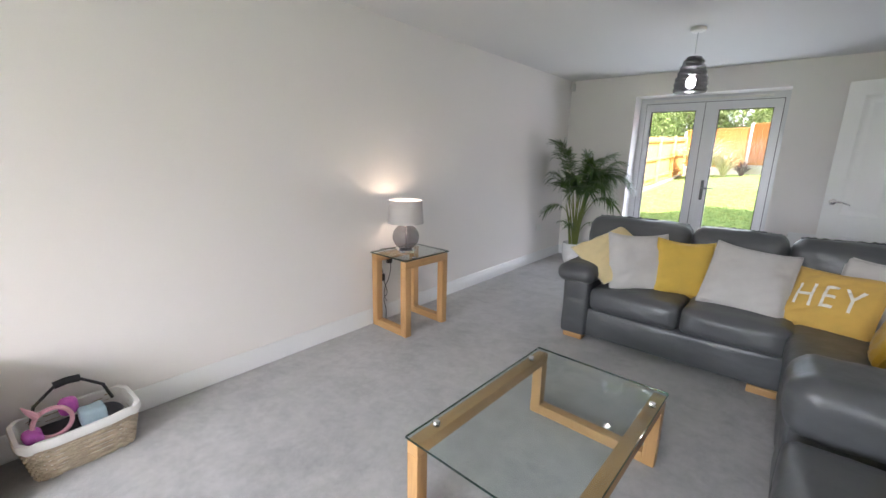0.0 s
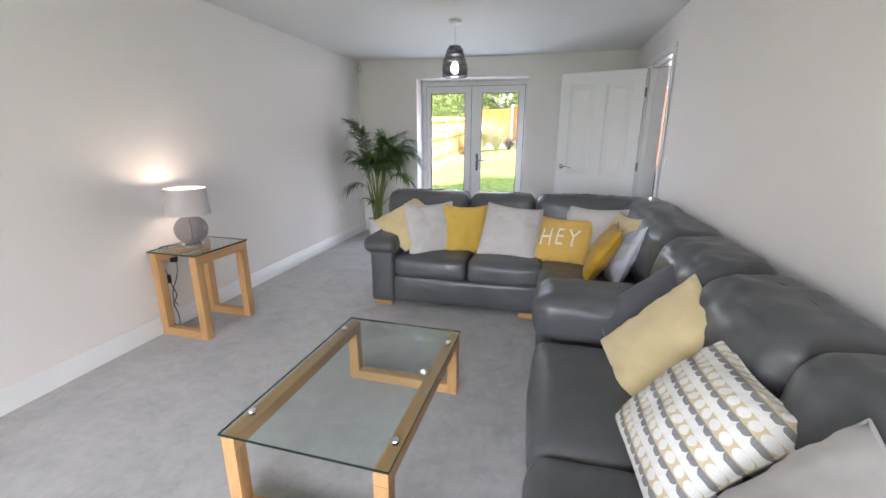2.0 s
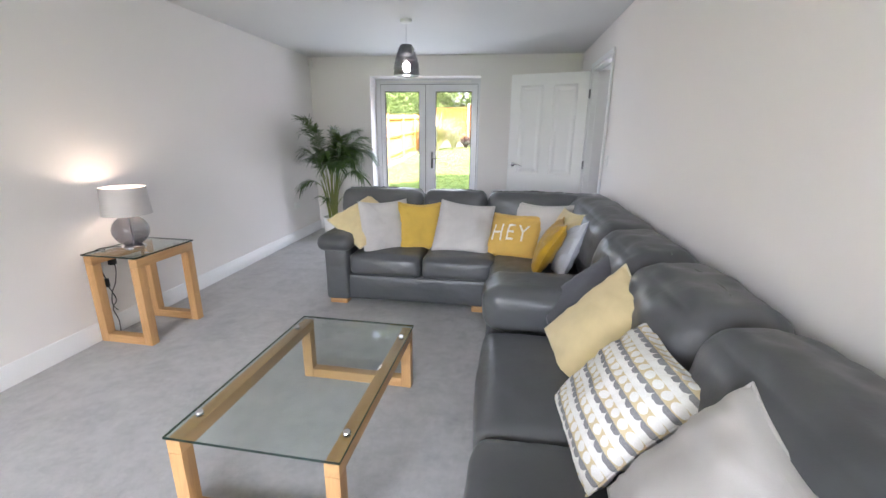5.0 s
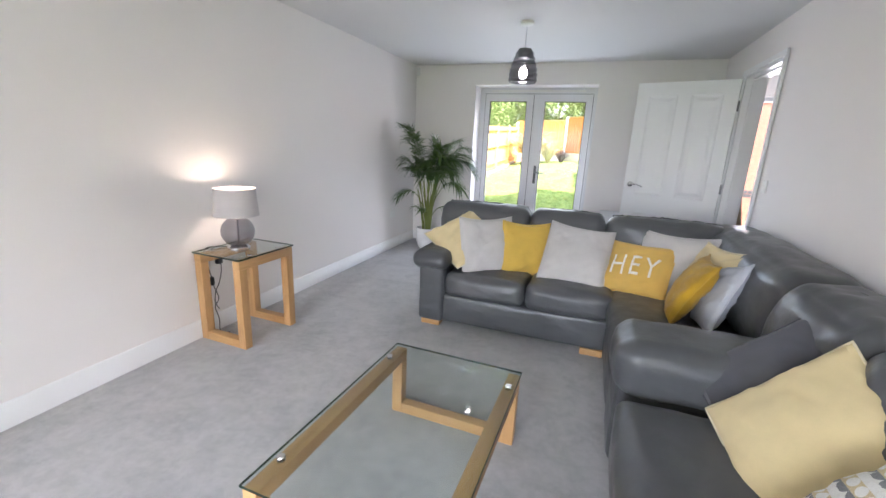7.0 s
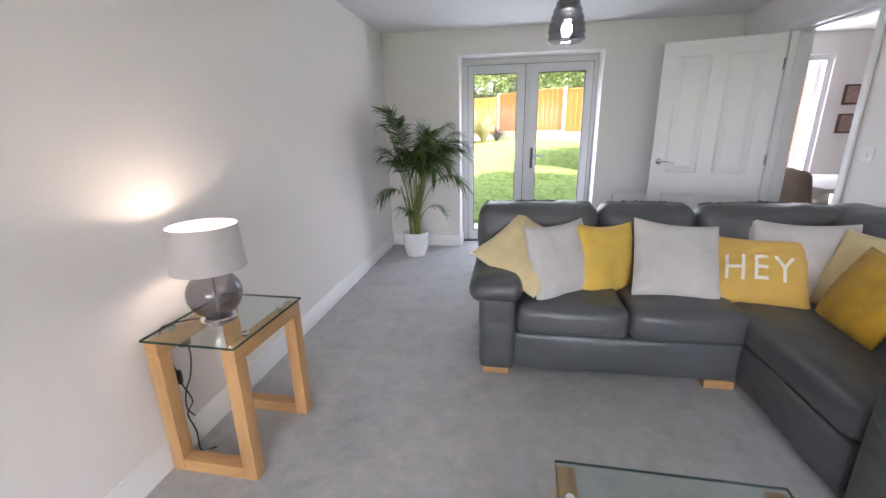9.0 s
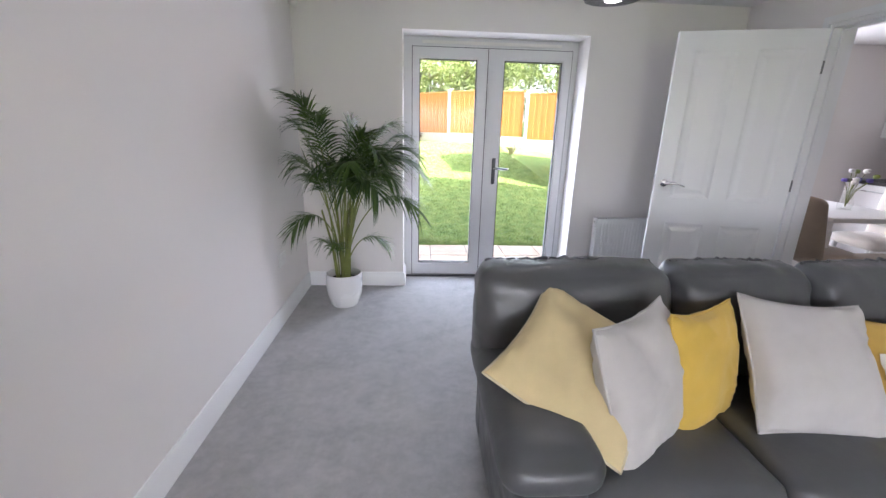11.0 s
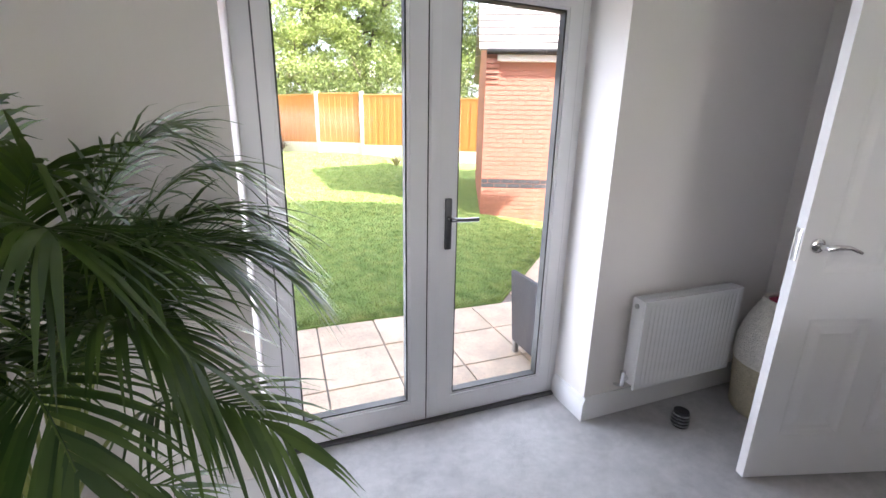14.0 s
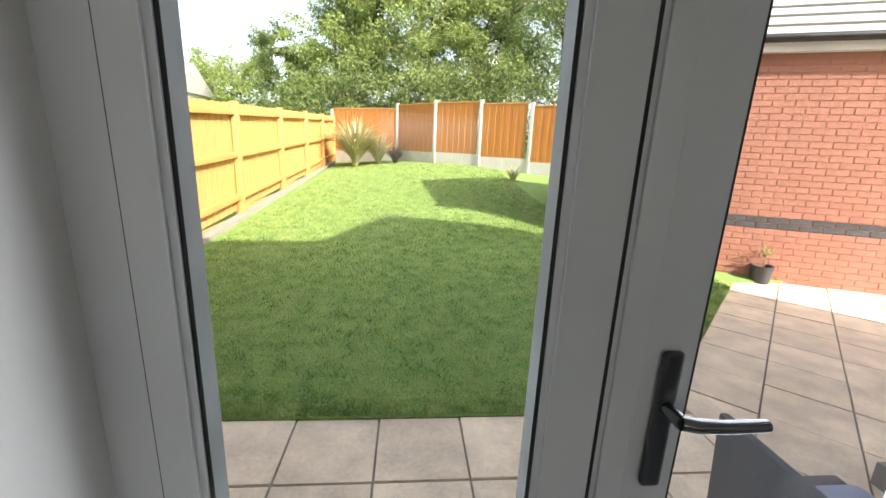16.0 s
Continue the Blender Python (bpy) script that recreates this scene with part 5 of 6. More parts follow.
flex = smoothed([(LX - 0.066, LY - 0.01, 0.607), (0.07, 2.72, 0.606), (0.025, 2.67, 0.609), (-0.002, 2.645, 0.59), (0.006, 2.645, 0.50), (0.022, 2.655, 0.40), (0.028, 2.66, 0.34), (0.045, 2.675, 0.25), (0.022, 2.66, 0.19), (0.036, 2.67, 0.10), (0.045, 2.665, 0.004), (0.10, 2.69, 0.004)])
cable = part("flex", tube(flex, 0.003, 6), CABLE, lamp, "black lamp flex")
part("inline_switch", box(0.014, 2.645, 0.345, 0.034, 2.667, 0.405, 0.006), CABLE, cable)
part("flex_loop", tube(smoothed([(0.02, 2.735, 0.49), (0.04, 2.72, 0.44), (0.046, 2.69, 0.36), (0.03, 2.67, 0.30), (0.02, 2.665, 0.22), (0.036, 2.68, 0.17)]), 0.003, 6), CABLE, cable)
sock = thing("wall_socket", (X0 + 0.006, 2.75, 0.49), "white double wall socket with a black plug in it", "socket")
part("plate", box(X0 + 0.0005, 2.68, 0.445, X0 + 0.010, 2.826, 0.531, 0.004), PLASTIC_WHITE, sock)
part("plug", box(X0 + 0.0105, 2.715, 0.475, X0 + 0.045, 2.755, 0.52, 0.008), CABLE, sock, "black plug")

# ---- pendant ----
PX, PY = 1.68, 4.33
pend = thing("pendant_light", (PX, PY, TOP), "smoked ribbed glass pendant light, lit, hanging from the ceiling", "pendant light")
part("ceiling_rose", lathe([(0, TOP - 0.03), (0.03, TOP - 0.03), (0.05, TOP - 0.02), (0.052, TOP - 0.0005), (0, TOP - 0.0005)], PX, PY, 32), PLASTIC_WHITE, pend, "white ceiling rose")
CORD = mat("clear_grey_cord", (0.45, 0.45, 0.45), 0.5)
part("cord", tube([(PX, PY, TOP - 0.025), (PX, PY, 2.085)], 0.0025, 6), CORD, pend)
prof = []
for k in range(49):
    f = k / 48
    z = 2.09 - 0.245 * f
    r = 0.052 + 0.056 * min(1, f * 1.5) ** 0.75 + 0.009 * abs(math.sin(f * math.pi * 6))
    prof.append((r, z))
prof_in = [(r - 0.004, z) for r, z in reversed(prof)]
PEND_GLASS = glass("dark_smoked_glass", (0.68, 0.68, 0.70), 0.06, 0.12, 0.8)
part("shade", lathe(prof + prof_in, PX, PY, 44, closed=True), PEND_GLASS, pend, "dark ribbed beehive glass shade")
part("cap", lathe([(0, 2.10), (0.05, 2.10), (0.056, 2.088), (0.05, 2.03), (0.03, 2.02), (0, 2.02)], PX, PY, 32), mat("dark_cap", (0.06, 0.06, 0.065), 0.4), pend, "dark metal cap")
PB = glow("white_bulb", (1.0, 0.96, 0.9), 9.0)
part("bulb", lathe([(0, 1.875)] + [(0.033 * math.sin(radians(12 * k)), 1.92 - 0.045 * math.cos(radians(12 * k))) for k in range(1, 15)] + [(0.0, 1.97)], PX, PY, 20), PB, pend, "glowing bulb")
pd_ = bpy.data.lights.new("pendant_bulb_light", "POINT")
pd_.energy, pd_.color, pd_.shadow_soft_size = 0.2, (1, 0.93, 0.82), 0.03
po_ = new("pendant_bulb_light", pd_)
po_.location = (PX, PY, 1.86)

# ---- palm ----
KX, KY = 0.36, 5.60
palm = thing("palm", (KX, KY, 0), "bushy areca palm with arching fronds in a white pot", "potted plant")
pot = part("pot", lathe([(0, 0.0005), (0.095, 0.0005), (0.112, 0.02), (0.132, 0.10), (0.138, 0.18), (0.134, 0.26), (0.130, 0.264), (0.125, 0.26), (0.127, 0.20), (0.10, 0.03), (0, 0.03)], KX, KY, 44), POT_WHITE, palm, "rounded glossy white ceramic pot")
part("soil", lathe([(0, 0.205), (0.124, 0.20), (0.12, 0.18), (0, 0.18)], KX, KY, 28), SOIL, palm, "dark soil")


def frond(start, tip, rise, sag, bare, pairs, leaf_len, seed):
    """A stem that rises from the pot and arches over to its tip; leaflets from the share bare of it onwards."""
    rng = random.Random(seed)
    a, e = Vector(start), Vector(tip)
    across = Vector((e.x - a.x, e.y - a.y, 0))
    c1 = a + across * 0.03 + Vector((0, 0, rise))
    c2 = a + across * 0.55 + Vector((0, 0, e.z - a.z + sag))
    # the last leaflets reach past the end of the rib
    e = e - (e - c2).normalized() * 0.58 * leaf_len
    steps = 26
    pts = []
    for k in range(steps + 1):
        f = k / steps
        p = a * (1 - f) ** 3 + c1 * 3 * f * (1 - f) ** 2 + c2 * 3 * f * f * (1 - f) + e * f ** 3
        p.x = max(p.x, X0 + 0.02)
        p.y = min(p.y, Y1 - 0.04) if not 0.85 < p.x < 2.2 else min(p.y, 6.19)
        pts.append(p)
    first = int(steps * bare)
    part("stem", tube(pts[:first + 2], [0.0058 - 0.0034 * k / steps for k in range(first + 2)], 6), PALM_STEM, palm)
    bm = tube(pts[first:], [0.0034 * (1 - 0.8 * k / (steps - first + 1)) + 0.0006 for k in range(steps - first + 1)], 5)
    twist = rng.uniform(-0.35, 0.35)
    for k in range(pairs):
        f = 0.02 + 0.98 * k / (pairs - 1)
        pos = first + f * (steps - first)
        i = min(int(pos), steps - 1)
        o = pts[i].lerp(pts[i + 1], pos - i)
        axis = (pts[i + 1] - pts[i]).normalized()
        side = axis.cross(Vector((0, 0, 1)))
        side = side.normalized() if side.length > 0.05 else Vector((-across.y, across.x, 0)).normalized()
        side = Matrix.Rotation(twist, 3, axis) @ side
        up = side.cross(axis).normalized()
        size = leaf_len * (0.50 + 0.50 * math.sin(math.pi * min(1, 0.15 + f * 0.80)))
        for sgn in (-1, 1):
            if rng.random() < 0.05:
                continue
            ln = size * rng.uniform(0.78, 1.12)
            way = (axis * (0.75 + 0.55 * f) + side * sgn * (0.95 - 0.40 * f) + up * rng.uniform(0.0, 0.25)).normalized()
            wide = way.cross(up).normalized() * 0.0054 * rng.uniform(0.8, 1.2)
            hang = 0.55 * ln * rng.uniform(0.5, 1.25)
            prev = None
            for j in range(5):
                g = j / 4
                c = o + way * ln * g + Vector((0, 0, -hang * g * g))
                c.x = max(c.x, X0 + 0.012)
                c.y = min(c.y, 5.985) if not 0.83 < c.x < 2.2 else min(c.y, 6.21)
                w = wide * (0.45, 1.0, 0.95, 0.6, 0.05)[j]
                row = [bm.verts.new(c - w), bm.verts.new(c + w)]
                if prev:
                    bm.faces.new([prev[0], prev[1], row[1], row[0]])
                prev = row
    part("frond", bm, PALM, palm)


rng_p = random.Random(21)
# tip, rise of the stem, height of the arch over the tip, bare share, leaflet pairs, leaflet length
specs = [((0.10, 5.18, 1.50), 0.82, 0.0, 0.50, 30, 0.25), ((0.0, 5.44, 1.27), 0.80, 0.10, 0.48, 30, 0.25),
         ((0.03, 5.38, 0.99), 0.55, 0.14, 0.55, 24, 0.20), ((0.07, 5.20, 0.60), 0.50, 0.28, 0.56, 22, 0.18),
         ((0.27, 5.14, 1.36), 0.80, 0.06, 0.50, 28, 0.25), ((0.66, 5.40, 1.20), 0.80, 0.12, 0.50, 28, 0.26), ((0.57, 5.46, 1.30), 0.80, 0.06, 0.52, 24, 0.22),
         ((0.85, 5.54, 1.28), 0.75, 0.10, 0.50, 32, 0.27), ((1.04, 5.56, 0.93), 0.80, 0.34, 0.46, 34, 0.27),
         ((0.99, 5.20, 0.74), 0.42, 0.34, 0.60, 24, 0.22), ((0.75, 5.52, 0.42), 0.28, 0.26, 0.55, 14, 0.15),
         ((0.93, 5.34, 1.03), 0.75, 0.24, 0.48, 32, 0.26), ((0.72, 5.18, 1.12), 0.75, 0.18, 0.48, 30, 0.26),
         ((1.00, 5.46, 1.10), 0.78, 0.20, 0.46, 34, 0.27), ((0.95, 5.62, 1.20), 0.78, 0.14, 0.46, 32, 0.27),
         ((0.86, 5.22, 0.90), 0.72, 0.28, 0.48, 32, 0.26), ((0.74, 5.04, 0.86), 0.70, 0.28, 0.48, 30, 0.25),
         ((1.00, 5.68, 0.98), 0.74, 0.28, 0.48, 30, 0.25), ((0.55, 5.00, 1.02), 0.72, 0.22, 0.48, 30, 0.25)]
# the thick of the crown, on the room's side
for k in range(12):
    b = radians(-140 + 17.5 * k + rng_p.uniform(-6, 6))
    r = rng_p.uniform(0.24, 0.50)
    specs.append(((KX + r * math.cos(b), min(KY + r * math.sin(b), 5.93), rng_p.uniform(0.95, 1.24) - 0.20 * r), rng_p.uniform(0.62, 0.85), rng_p.uniform(0.06, 0.24), rng_p.uniform(0.50, 0.58), 26, rng_p.uniform(0.22, 0.27)))
# low young leaves about the stems
for b in (-150, -100):
    a = radians(b)
    specs.append(((KX + 0.2 * math.cos(a), KY + 0.2 * math.sin(a), rng_p.uniform(0.34, 0.5)), 0.30, 0.10, 0.35, 12, 0.17))
for i, (tip, rise, sag, bare, pr, ll) in enumerate(specs):
    a = math.atan2(tip[1] - KY, tip[0] - KX) + rng_p.uniform(-0.9, 0.9)
    r = 0.05 * rng_p.uniform(0.2, 1)
    frond((KX + r * math.cos(a), KY + r * math.sin(a), 0.20), tip, rise, sag, bare, pr, ll, 500 + i)
# bare young stems
for k in range(5):
    a = rng_p.uniform(0, math.tau)
    b = Vector((KX + 0.05 * math.cos(a), KY + 0.05 * math.sin(a), 0.2))
    part("stem", tube([b, b + Vector((0.03 * math.cos(a), 0.03 * math.sin(a), 0.3)), b + Vector((0.09 * math.cos(a), 0.09 * math.sin(a), 0.55))], [0.009, 0.007, 0.004], 6), PALM_STEM, palm)

# ---- radiator ----
rad = thing("radiator", (2.75, 5.95, 0.17), "white panel radiator with ribbed front on the wall", "radiator")
RX0, RX1, RZ0, RZ1, RYF = 2.443, 3.10, 0.185, 0.645, 5.895
ribs = bmesh.new()
n = 22
cols = []
for k in range(n * 4 + 1):
    x = RX0 + 0.03 + (RX1 - RX0 - 0.06) * k / (n * 4)
    y = RYF + (0.0, 0.0, 0.0035, 0.0035)[k % 4]
    cols.append([ribs.verts.new((x, y, z)) for z in (RZ0 + 0.02, RZ0 + 0.045, RZ1 - 0.045, RZ1 - 0.02)])
    cols[-1][0].co.y = cols[-1][3].co.y = RYF
for a, b in zip(cols, cols[1:]):
    for j in range(3):
        ribs.faces.new([a[j], b[j], b[j + 1], a[j + 1]])
front = part("front_panel", ribs, GLOSS_WHITE, rad)
for e in ((RX0, RZ0, RX0 + 0.0305, RZ1), (RX1 - 0.0305, RZ0, RX1, RZ1), (RX0 + 0.0306, RZ0, RX1 - 0.0306, RZ0 + 0.0205), (RX0 + 0.0306, RZ1 - 0.0205, RX1 - 0.0306, RZ1)):
    part("panel_edge", box(e[0], RYF, e[1], e[2], RYF + 0.012, e[3]), GLOSS_WHITE, front)
part("back_panel", box(RX0 + 0.005, RYF + 0.06, RZ0, RX1 - 0.005, RYF + 0.072, RZ1 - 0.005, 0.003), GLOSS_WHITE, rad)
for x in (RX0 - 0.002, RX1 - 0.004):
    part("side_cover", box(x, RYF + 0.0125, RZ0 + 0.02, x + 0.006, RYF + 0.075, RZ1 + 0.002, 0.002), GLOSS_WHITE, rad)
grille = [box(RX0 + 0.006, RYF + 0.013 + 0.0001, RZ1 - 0.006, RX1 - 0.006, RYF + 0.018, RZ1 + 0.001)] + [box(RX0 + 0.02 + 0.022 * k, RYF + 0.018, RZ1 - 0.005, RX0 + 0.028 + 0.022 * k, RYF + 0.062, RZ1 + 0.0005) for k in range(29)] + [box(RX0 + 0.006, RYF + 0.062, RZ1 - 0.006, RX1 - 0.006, RYF + 0.075, RZ1 + 0.001)]
part("top_grille", join(*grille), GLOSS_WHITE, rad)
part("vent_plug", turned(lathe([(0, 0), (0.012, 0), (0.012, 0.008), (0, 0.008)], 0, 0, 16), pose(RX0 + 0.0005, RYF + 0.045, RZ1 - 0.035, 0, -90, 0)), STEEL, rad, "dark bleed plug")
part("valve", join(tube([(RX0 - 0.03, RYF + 0.045, RZ0 + 0.045), (RX0 + 0.0, RYF + 0.045, RZ0 + 0.045)], 0.012, 14), tube([(RX0 - 0.03, RYF + 0.045, RZ0 + 0.01), (RX0 - 0.03, RYF + 0.045, RZ0 + 0.085)], 0.013, 14), tube([(RX0 - 0.03, RYF + 0.045, RZ0 + 0.015), (RX0 - 0.03, RYF + 0.06, RZ0 + 0.0), (RX0 - 0.03, 5.985, RZ0 - 0.01)], 0.0075, 10)), CHROME, rad, "chrome valve and pipe")
for x in (RX0 + 0.15, RX1 - 0.15):
    part("bracket", box(x - 0.015, RYF + 0.0725, RZ0 + 0.05, x + 0.015, 5.9995, RZ1 - 0.08), STEEL, rad)

# little ribbed tin under it
tin = thing("tin", (2.68, 5.80, 0), "small dark ribbed metal tin on the carpet", "tin")
part("body", lathe([(0, 0.0005), (0.034, 0.0005)] + [(0.036 + 0.003 * (k % 2), 0.008 + 0.008 * k) for k in range(9)] + [(0.034, 0.082), (0, 0.08)], 2.68, 5.80, 28), mat("black_tin", (0.05, 0.05, 0.055), 0.35, metal=0.6), tin)
for k in range(4):
    part("band", lathe([(0.0385, 0.012 + 0.018 * k), (0.041, 0.012 + 0.018 * k), (0.041, 0.018 + 0.018 * k), (0.0385, 0.018 + 0.018 * k)], 2.68, 5.80, 28, closed=True), STEEL, tin, "pale metal band")

# laundry basket behind the door
WEAVE_W = mat("white_woven_cord", (0.74, 0.71, 0.65), 0.9, var=0.12, scale=40, bump=0.9, bscale=120, bdist=0.006)
WEAVE_B = mat("beige_woven_cord", (0.50, 0.45, 0.32), 0.9, var=0.15, scale=40, bump=0.9, bscale=120, bdist=0.006)
BX, BY = 3.225, 5.72
lbk = thing("laundry_basket", (BX, BY, 0), "white and beige woven laundry basket behind the door", "basket")
low = [(0, 0.0005), (0.17, 0.0005)] + [(0.178 + 0.022 * k / 16 + 0.0035 * (k % 2), 0.01 + 0.017 * k) for k in range(17)]
part("lower_body", lathe(low, BX, BY, 44), WEAVE_B, lbk, "beige woven lower half")
upb = [(0.205 - 0.075 * max(0, (k - 5) / 14) ** 1.6 + 0.0035 * (k % 2), 0.283 + 0.017 * k) for k in range(20)] + [(0.128, 0.618), (0.112, 0.615), (0.13, 0.58), (0.17, 0.42), (0.17, 0.3)]
part("upper_body", lathe(upb, BX, BY, 44), WEAVE_W, lbk, "white woven upper half")
for s in (-1, 1):
    part("handle", tube([(BX + s * 0.075, BY - 0.155, 0.56), (BX + s * 0.07, BY - 0.185, 0.50), (BX, BY - 0.212, 0.455)], 0.013, 8), WEAVE_W, lbk)
cloth = soft(BX - 0.11, BY - 0.11, 0.52, BX + 0.11, BY + 0.11, 0.635, 0.05, (0, 0, 0.01), 10, 0.02, 3)
part("crimson_cloth", cloth, mat("crimson_cloth", (0.30, 0.02, 0.06), 0.9, var=0.15, bump=0.3), lbk, "crimson cloth showing at the top")

# ---- wicker toy basket and the unit beside it ----
WICKER = mat("pale_wicker", (0.46, 0.38, 0.28), 0.75, var=0.25, scale=25, bump=0.3, bscale=160, piece=0.1)
wb = new("wicker_basket")
wb.matrix_world = pose(0.15, 0.74, 0, 0, 0, 93)
ORIGIN[wb.name] = Vector((0, 0, 0))
tagged(wb, "pale wicker toy basket with white cotton liner by the wall", "basket")


def loop(hx, hy, r, z, wave, phase, n=72):
    pts = []
    for k in range(n):
        a = math.tau * k / n
        c, s = math.cos(a), math.sin(a)
        e = 0.32
        x, y = math.copysign(abs(c) ** e, c) * hx, math.copysign(abs(s) ** e, s) * hy
        nx = Vector((x / hx ** 2, y / hy ** 2, 0)).normalized()
        o = wave * (1 if (k // 2 + phase) % 2 else -1)
        pts.append((x + nx.x * o, y + nx.y * o, z))
    return pts


for k in range(14):
    f = k / 13
    part("weave_strand", tube(loop(0.17 + 0.03 * f, 0.105 + 0.025 * f, 0.05, 0.010 + 0.0125 * k, 0.0045, k % 2), 0.0068, 5, closed=True), WICKER, wb, local=True)
part("basket_floor", prism([(p[0] * 0.97, p[1] * 0.97) for p in loop(0.17, 0.105, 0.05, 0, 0, 0)], 0.004, 0.014), WICKER, wb, local=True)
stk = [tube([(p[0], p[1], 0.004), (p[0] * 1.19, p[1] * 1.22, 0.185)], 0.004, 5) for p in loop(0.17, 0.105, 0.05, 0, 0, 0, 36)]
part("stakes", join(*stk), WICKER, wb, local=True)
LINER = mat("white_liner", (0.76, 0.75, 0.73), 0.9, var=0.05, bump=0.3, bscale=300)
lr = bmesh.new()
rows_ = []
for hx, hy, z in ((0.207, 0.137, 0.155), (0.214, 0.144, 0.175), (0.210, 0.140, 0.196), (0.195, 0.125, 0.194), (0.185, 0.117, 0.15), (0.17, 0.10, 0.03)):
    rows_.append([lr.verts.new((p[0], p[1], z + 0.003 * math.sin(9 * i / 72 * math.tau))) for i, p in enumerate(loop(hx, hy, 0.05, z, 0, 0))])
for a, b in zip(rows_, rows_[1:]):
    for k in range(72):
        lr.faces.new([a[k], a[(k + 1) % 72], b[(k + 1) % 72], b[k]])
part("liner", lr, LINER, wb, "white cotton liner folded over the rim", local=True)
PINK = mat("pink_plastic", (0.62, 0.16, 0.36), 0.4, var=0.08)
PALE_PINK = mat("pale_pink_plastic", (0.70, 0.36, 0.44), 0.4, var=0.05)
DARK_CLOTH = mat("dark_cloth", (0.03, 0.028, 0.035), 0.9, var=0.2, bump=0.4)
MAUVE = mat("mauve_foil", (0.55, 0.12, 0.50), 0.25, var=0.15)
BLUE_CLOTH = mat("pale_blue_cloth", (0.36, 0.47, 0.55), 0.9, bump=0.3)


def toy(name, bm, material, label):
    """A toy in the basket, given in the basket's own axes."""
    bmesh.ops.transform(bm, matrix=wb.matrix_world, verts=bm.verts)
    return solid(name, bm, material, label, "toy", "", None)


toy("dark_garment", soft(-0.165, -0.095, 0.02, 0.165, 0.095, 0.165, 0.05, (0, 0, 0.012), 12, 0.02, 2), DARK_CLOTH, "crumpled dark cloth filling the toy basket")
toy("hair_band", join(tube([(-0.085 + 0.062 * math.cos(radians(a)), -0.055 + 0.012 * math.sin(radians(a)), 0.222 + 0.058 * math.sin(radians(a))) for a in range(0, 360, 15)], 0.009, 8, closed=True), tube([(-0.125, -0.05, 0.265), (-0.15, -0.045, 0.30), (-0.165, -0.042, 0.325)], [0.016, 0.010, 0.002], 8)), PALE_PINK, "pale pink hair band with a pointed ear")
toy("bauble", soft(-0.05, 0.035, 0.17, 0.02, 0.09, 0.255, 0.03, (0, 0, 0), 8), MAUVE, "mauve rounded toy in the basket")
toy("foil_bow", soft(-0.185, -0.10, 0.165, -0.115, -0.03, 0.225, 0.025, (0, 0, 0), 8, 0.015, 5), MAUVE, "shiny mauve bow in the basket")
toy("folded_cloth", soft(0.0, -0.085, 0.15, 0.09, 0.0, 0.225, 0.015, (0, 0, 0), 8, 0.006, 6), BLUE_CLOTH, "pale blue folded cloth in the basket")
toy("headphones", join(tube([(-0.14 + 0.0, 0.075, 0.18), (-0.12, 0.085, 0.25), (-0.04, 0.09, 0.315), (0.04, 0.09, 0.315), (0.12, 0.085, 0.25), (0.145, 0.075, 0.17)], 0.007, 8), tube([(-0.045, 0.09, 0.316), (0.0, 0.091, 0.322), (0.045, 0.09, 0.316)], 0.017, 10)), mat("black_plastic", (0.02, 0.02, 0.022), 0.45), "black padded band arching over the basket")

unit = thing("cabinet", (0.19, -0.1, 0), "low oak cabinet against the long wall", "cabinet")
part("body", box(0.0, -0.70, 0.03, 0.355, 0.47, 0.46, 0.004), OAK_Z, unit)
part("top", box(-0.002, -0.72, 0.461, 0.375, 0.485, 0.485, 0.004), OAK_Y, unit)
part("plinth", box(0.01, -0.68, 0.0, 0.33, 0.45, 0.03), OAK_Y, unit)
for a, b in ((-0.69, -0.115), (-0.11, 0.46)):
    dr = part("door", box(0.3555, a, 0.05, 0.372, b, 0.45, 0.003), OAK_Z, unit)
    part("handle", tube([(0.374, b - 0.05, 0.2), (0.39, b - 0.05, 0.22), (0.39, b - 0.05, 0.30), (0.374, b - 0.05, 0.32)], 0.005, 8), STEEL, dr)

# ---- small wall fittings ----
sens = thing("alarm_sensor", (0.02, 5.96, 2.2), "small white alarm sensor in the ceiling corner", "sensor")
part("body", turned(soft(-0.03, -0.022, -0.05, 0.03, 0.022, 0.05, 0.018, (0, 0.006, 0), 6), pose(0.018, 5.955, 2.215, 0, 0, 45)), PLASTIC_WHITE, sens)
part("bracket", box(-0.0195, 5.965, 2.20, 0.01, 5.9995, 2.23), PLASTIC_WHITE, sens)
sw = thing("light_switch", (3.466, 4.26, 1.14), "white plastic light switch beside the doorway", "switch")
part("plate", box(3.461, 4.217, 1.097, 3.4695, 4.303, 1.183, 0.003), PLASTIC_WHITE, sw)
part("rocker", box(3.456, 4.252, 1.125, 3.4612, 4.268, 1.155, 0.002), PLASTIC_WHITE, sw)
s2 = thing("wall_socket", (-0.015, 5.35, 0.44), "white double wall socket behind the palm", "socket")
part("plate", box(-0.0195, 5.28, 0.40, -0.010, 5.426, 0.486, 0.003), PLASTIC_WHITE, s2)
for y in (5.315, 5.391):
    part("rocker", box(-0.0102, y - 0.008, 0.455, -0.006, y + 0.008, 0.472, 0.001), PLASTIC_WHITE, s2)

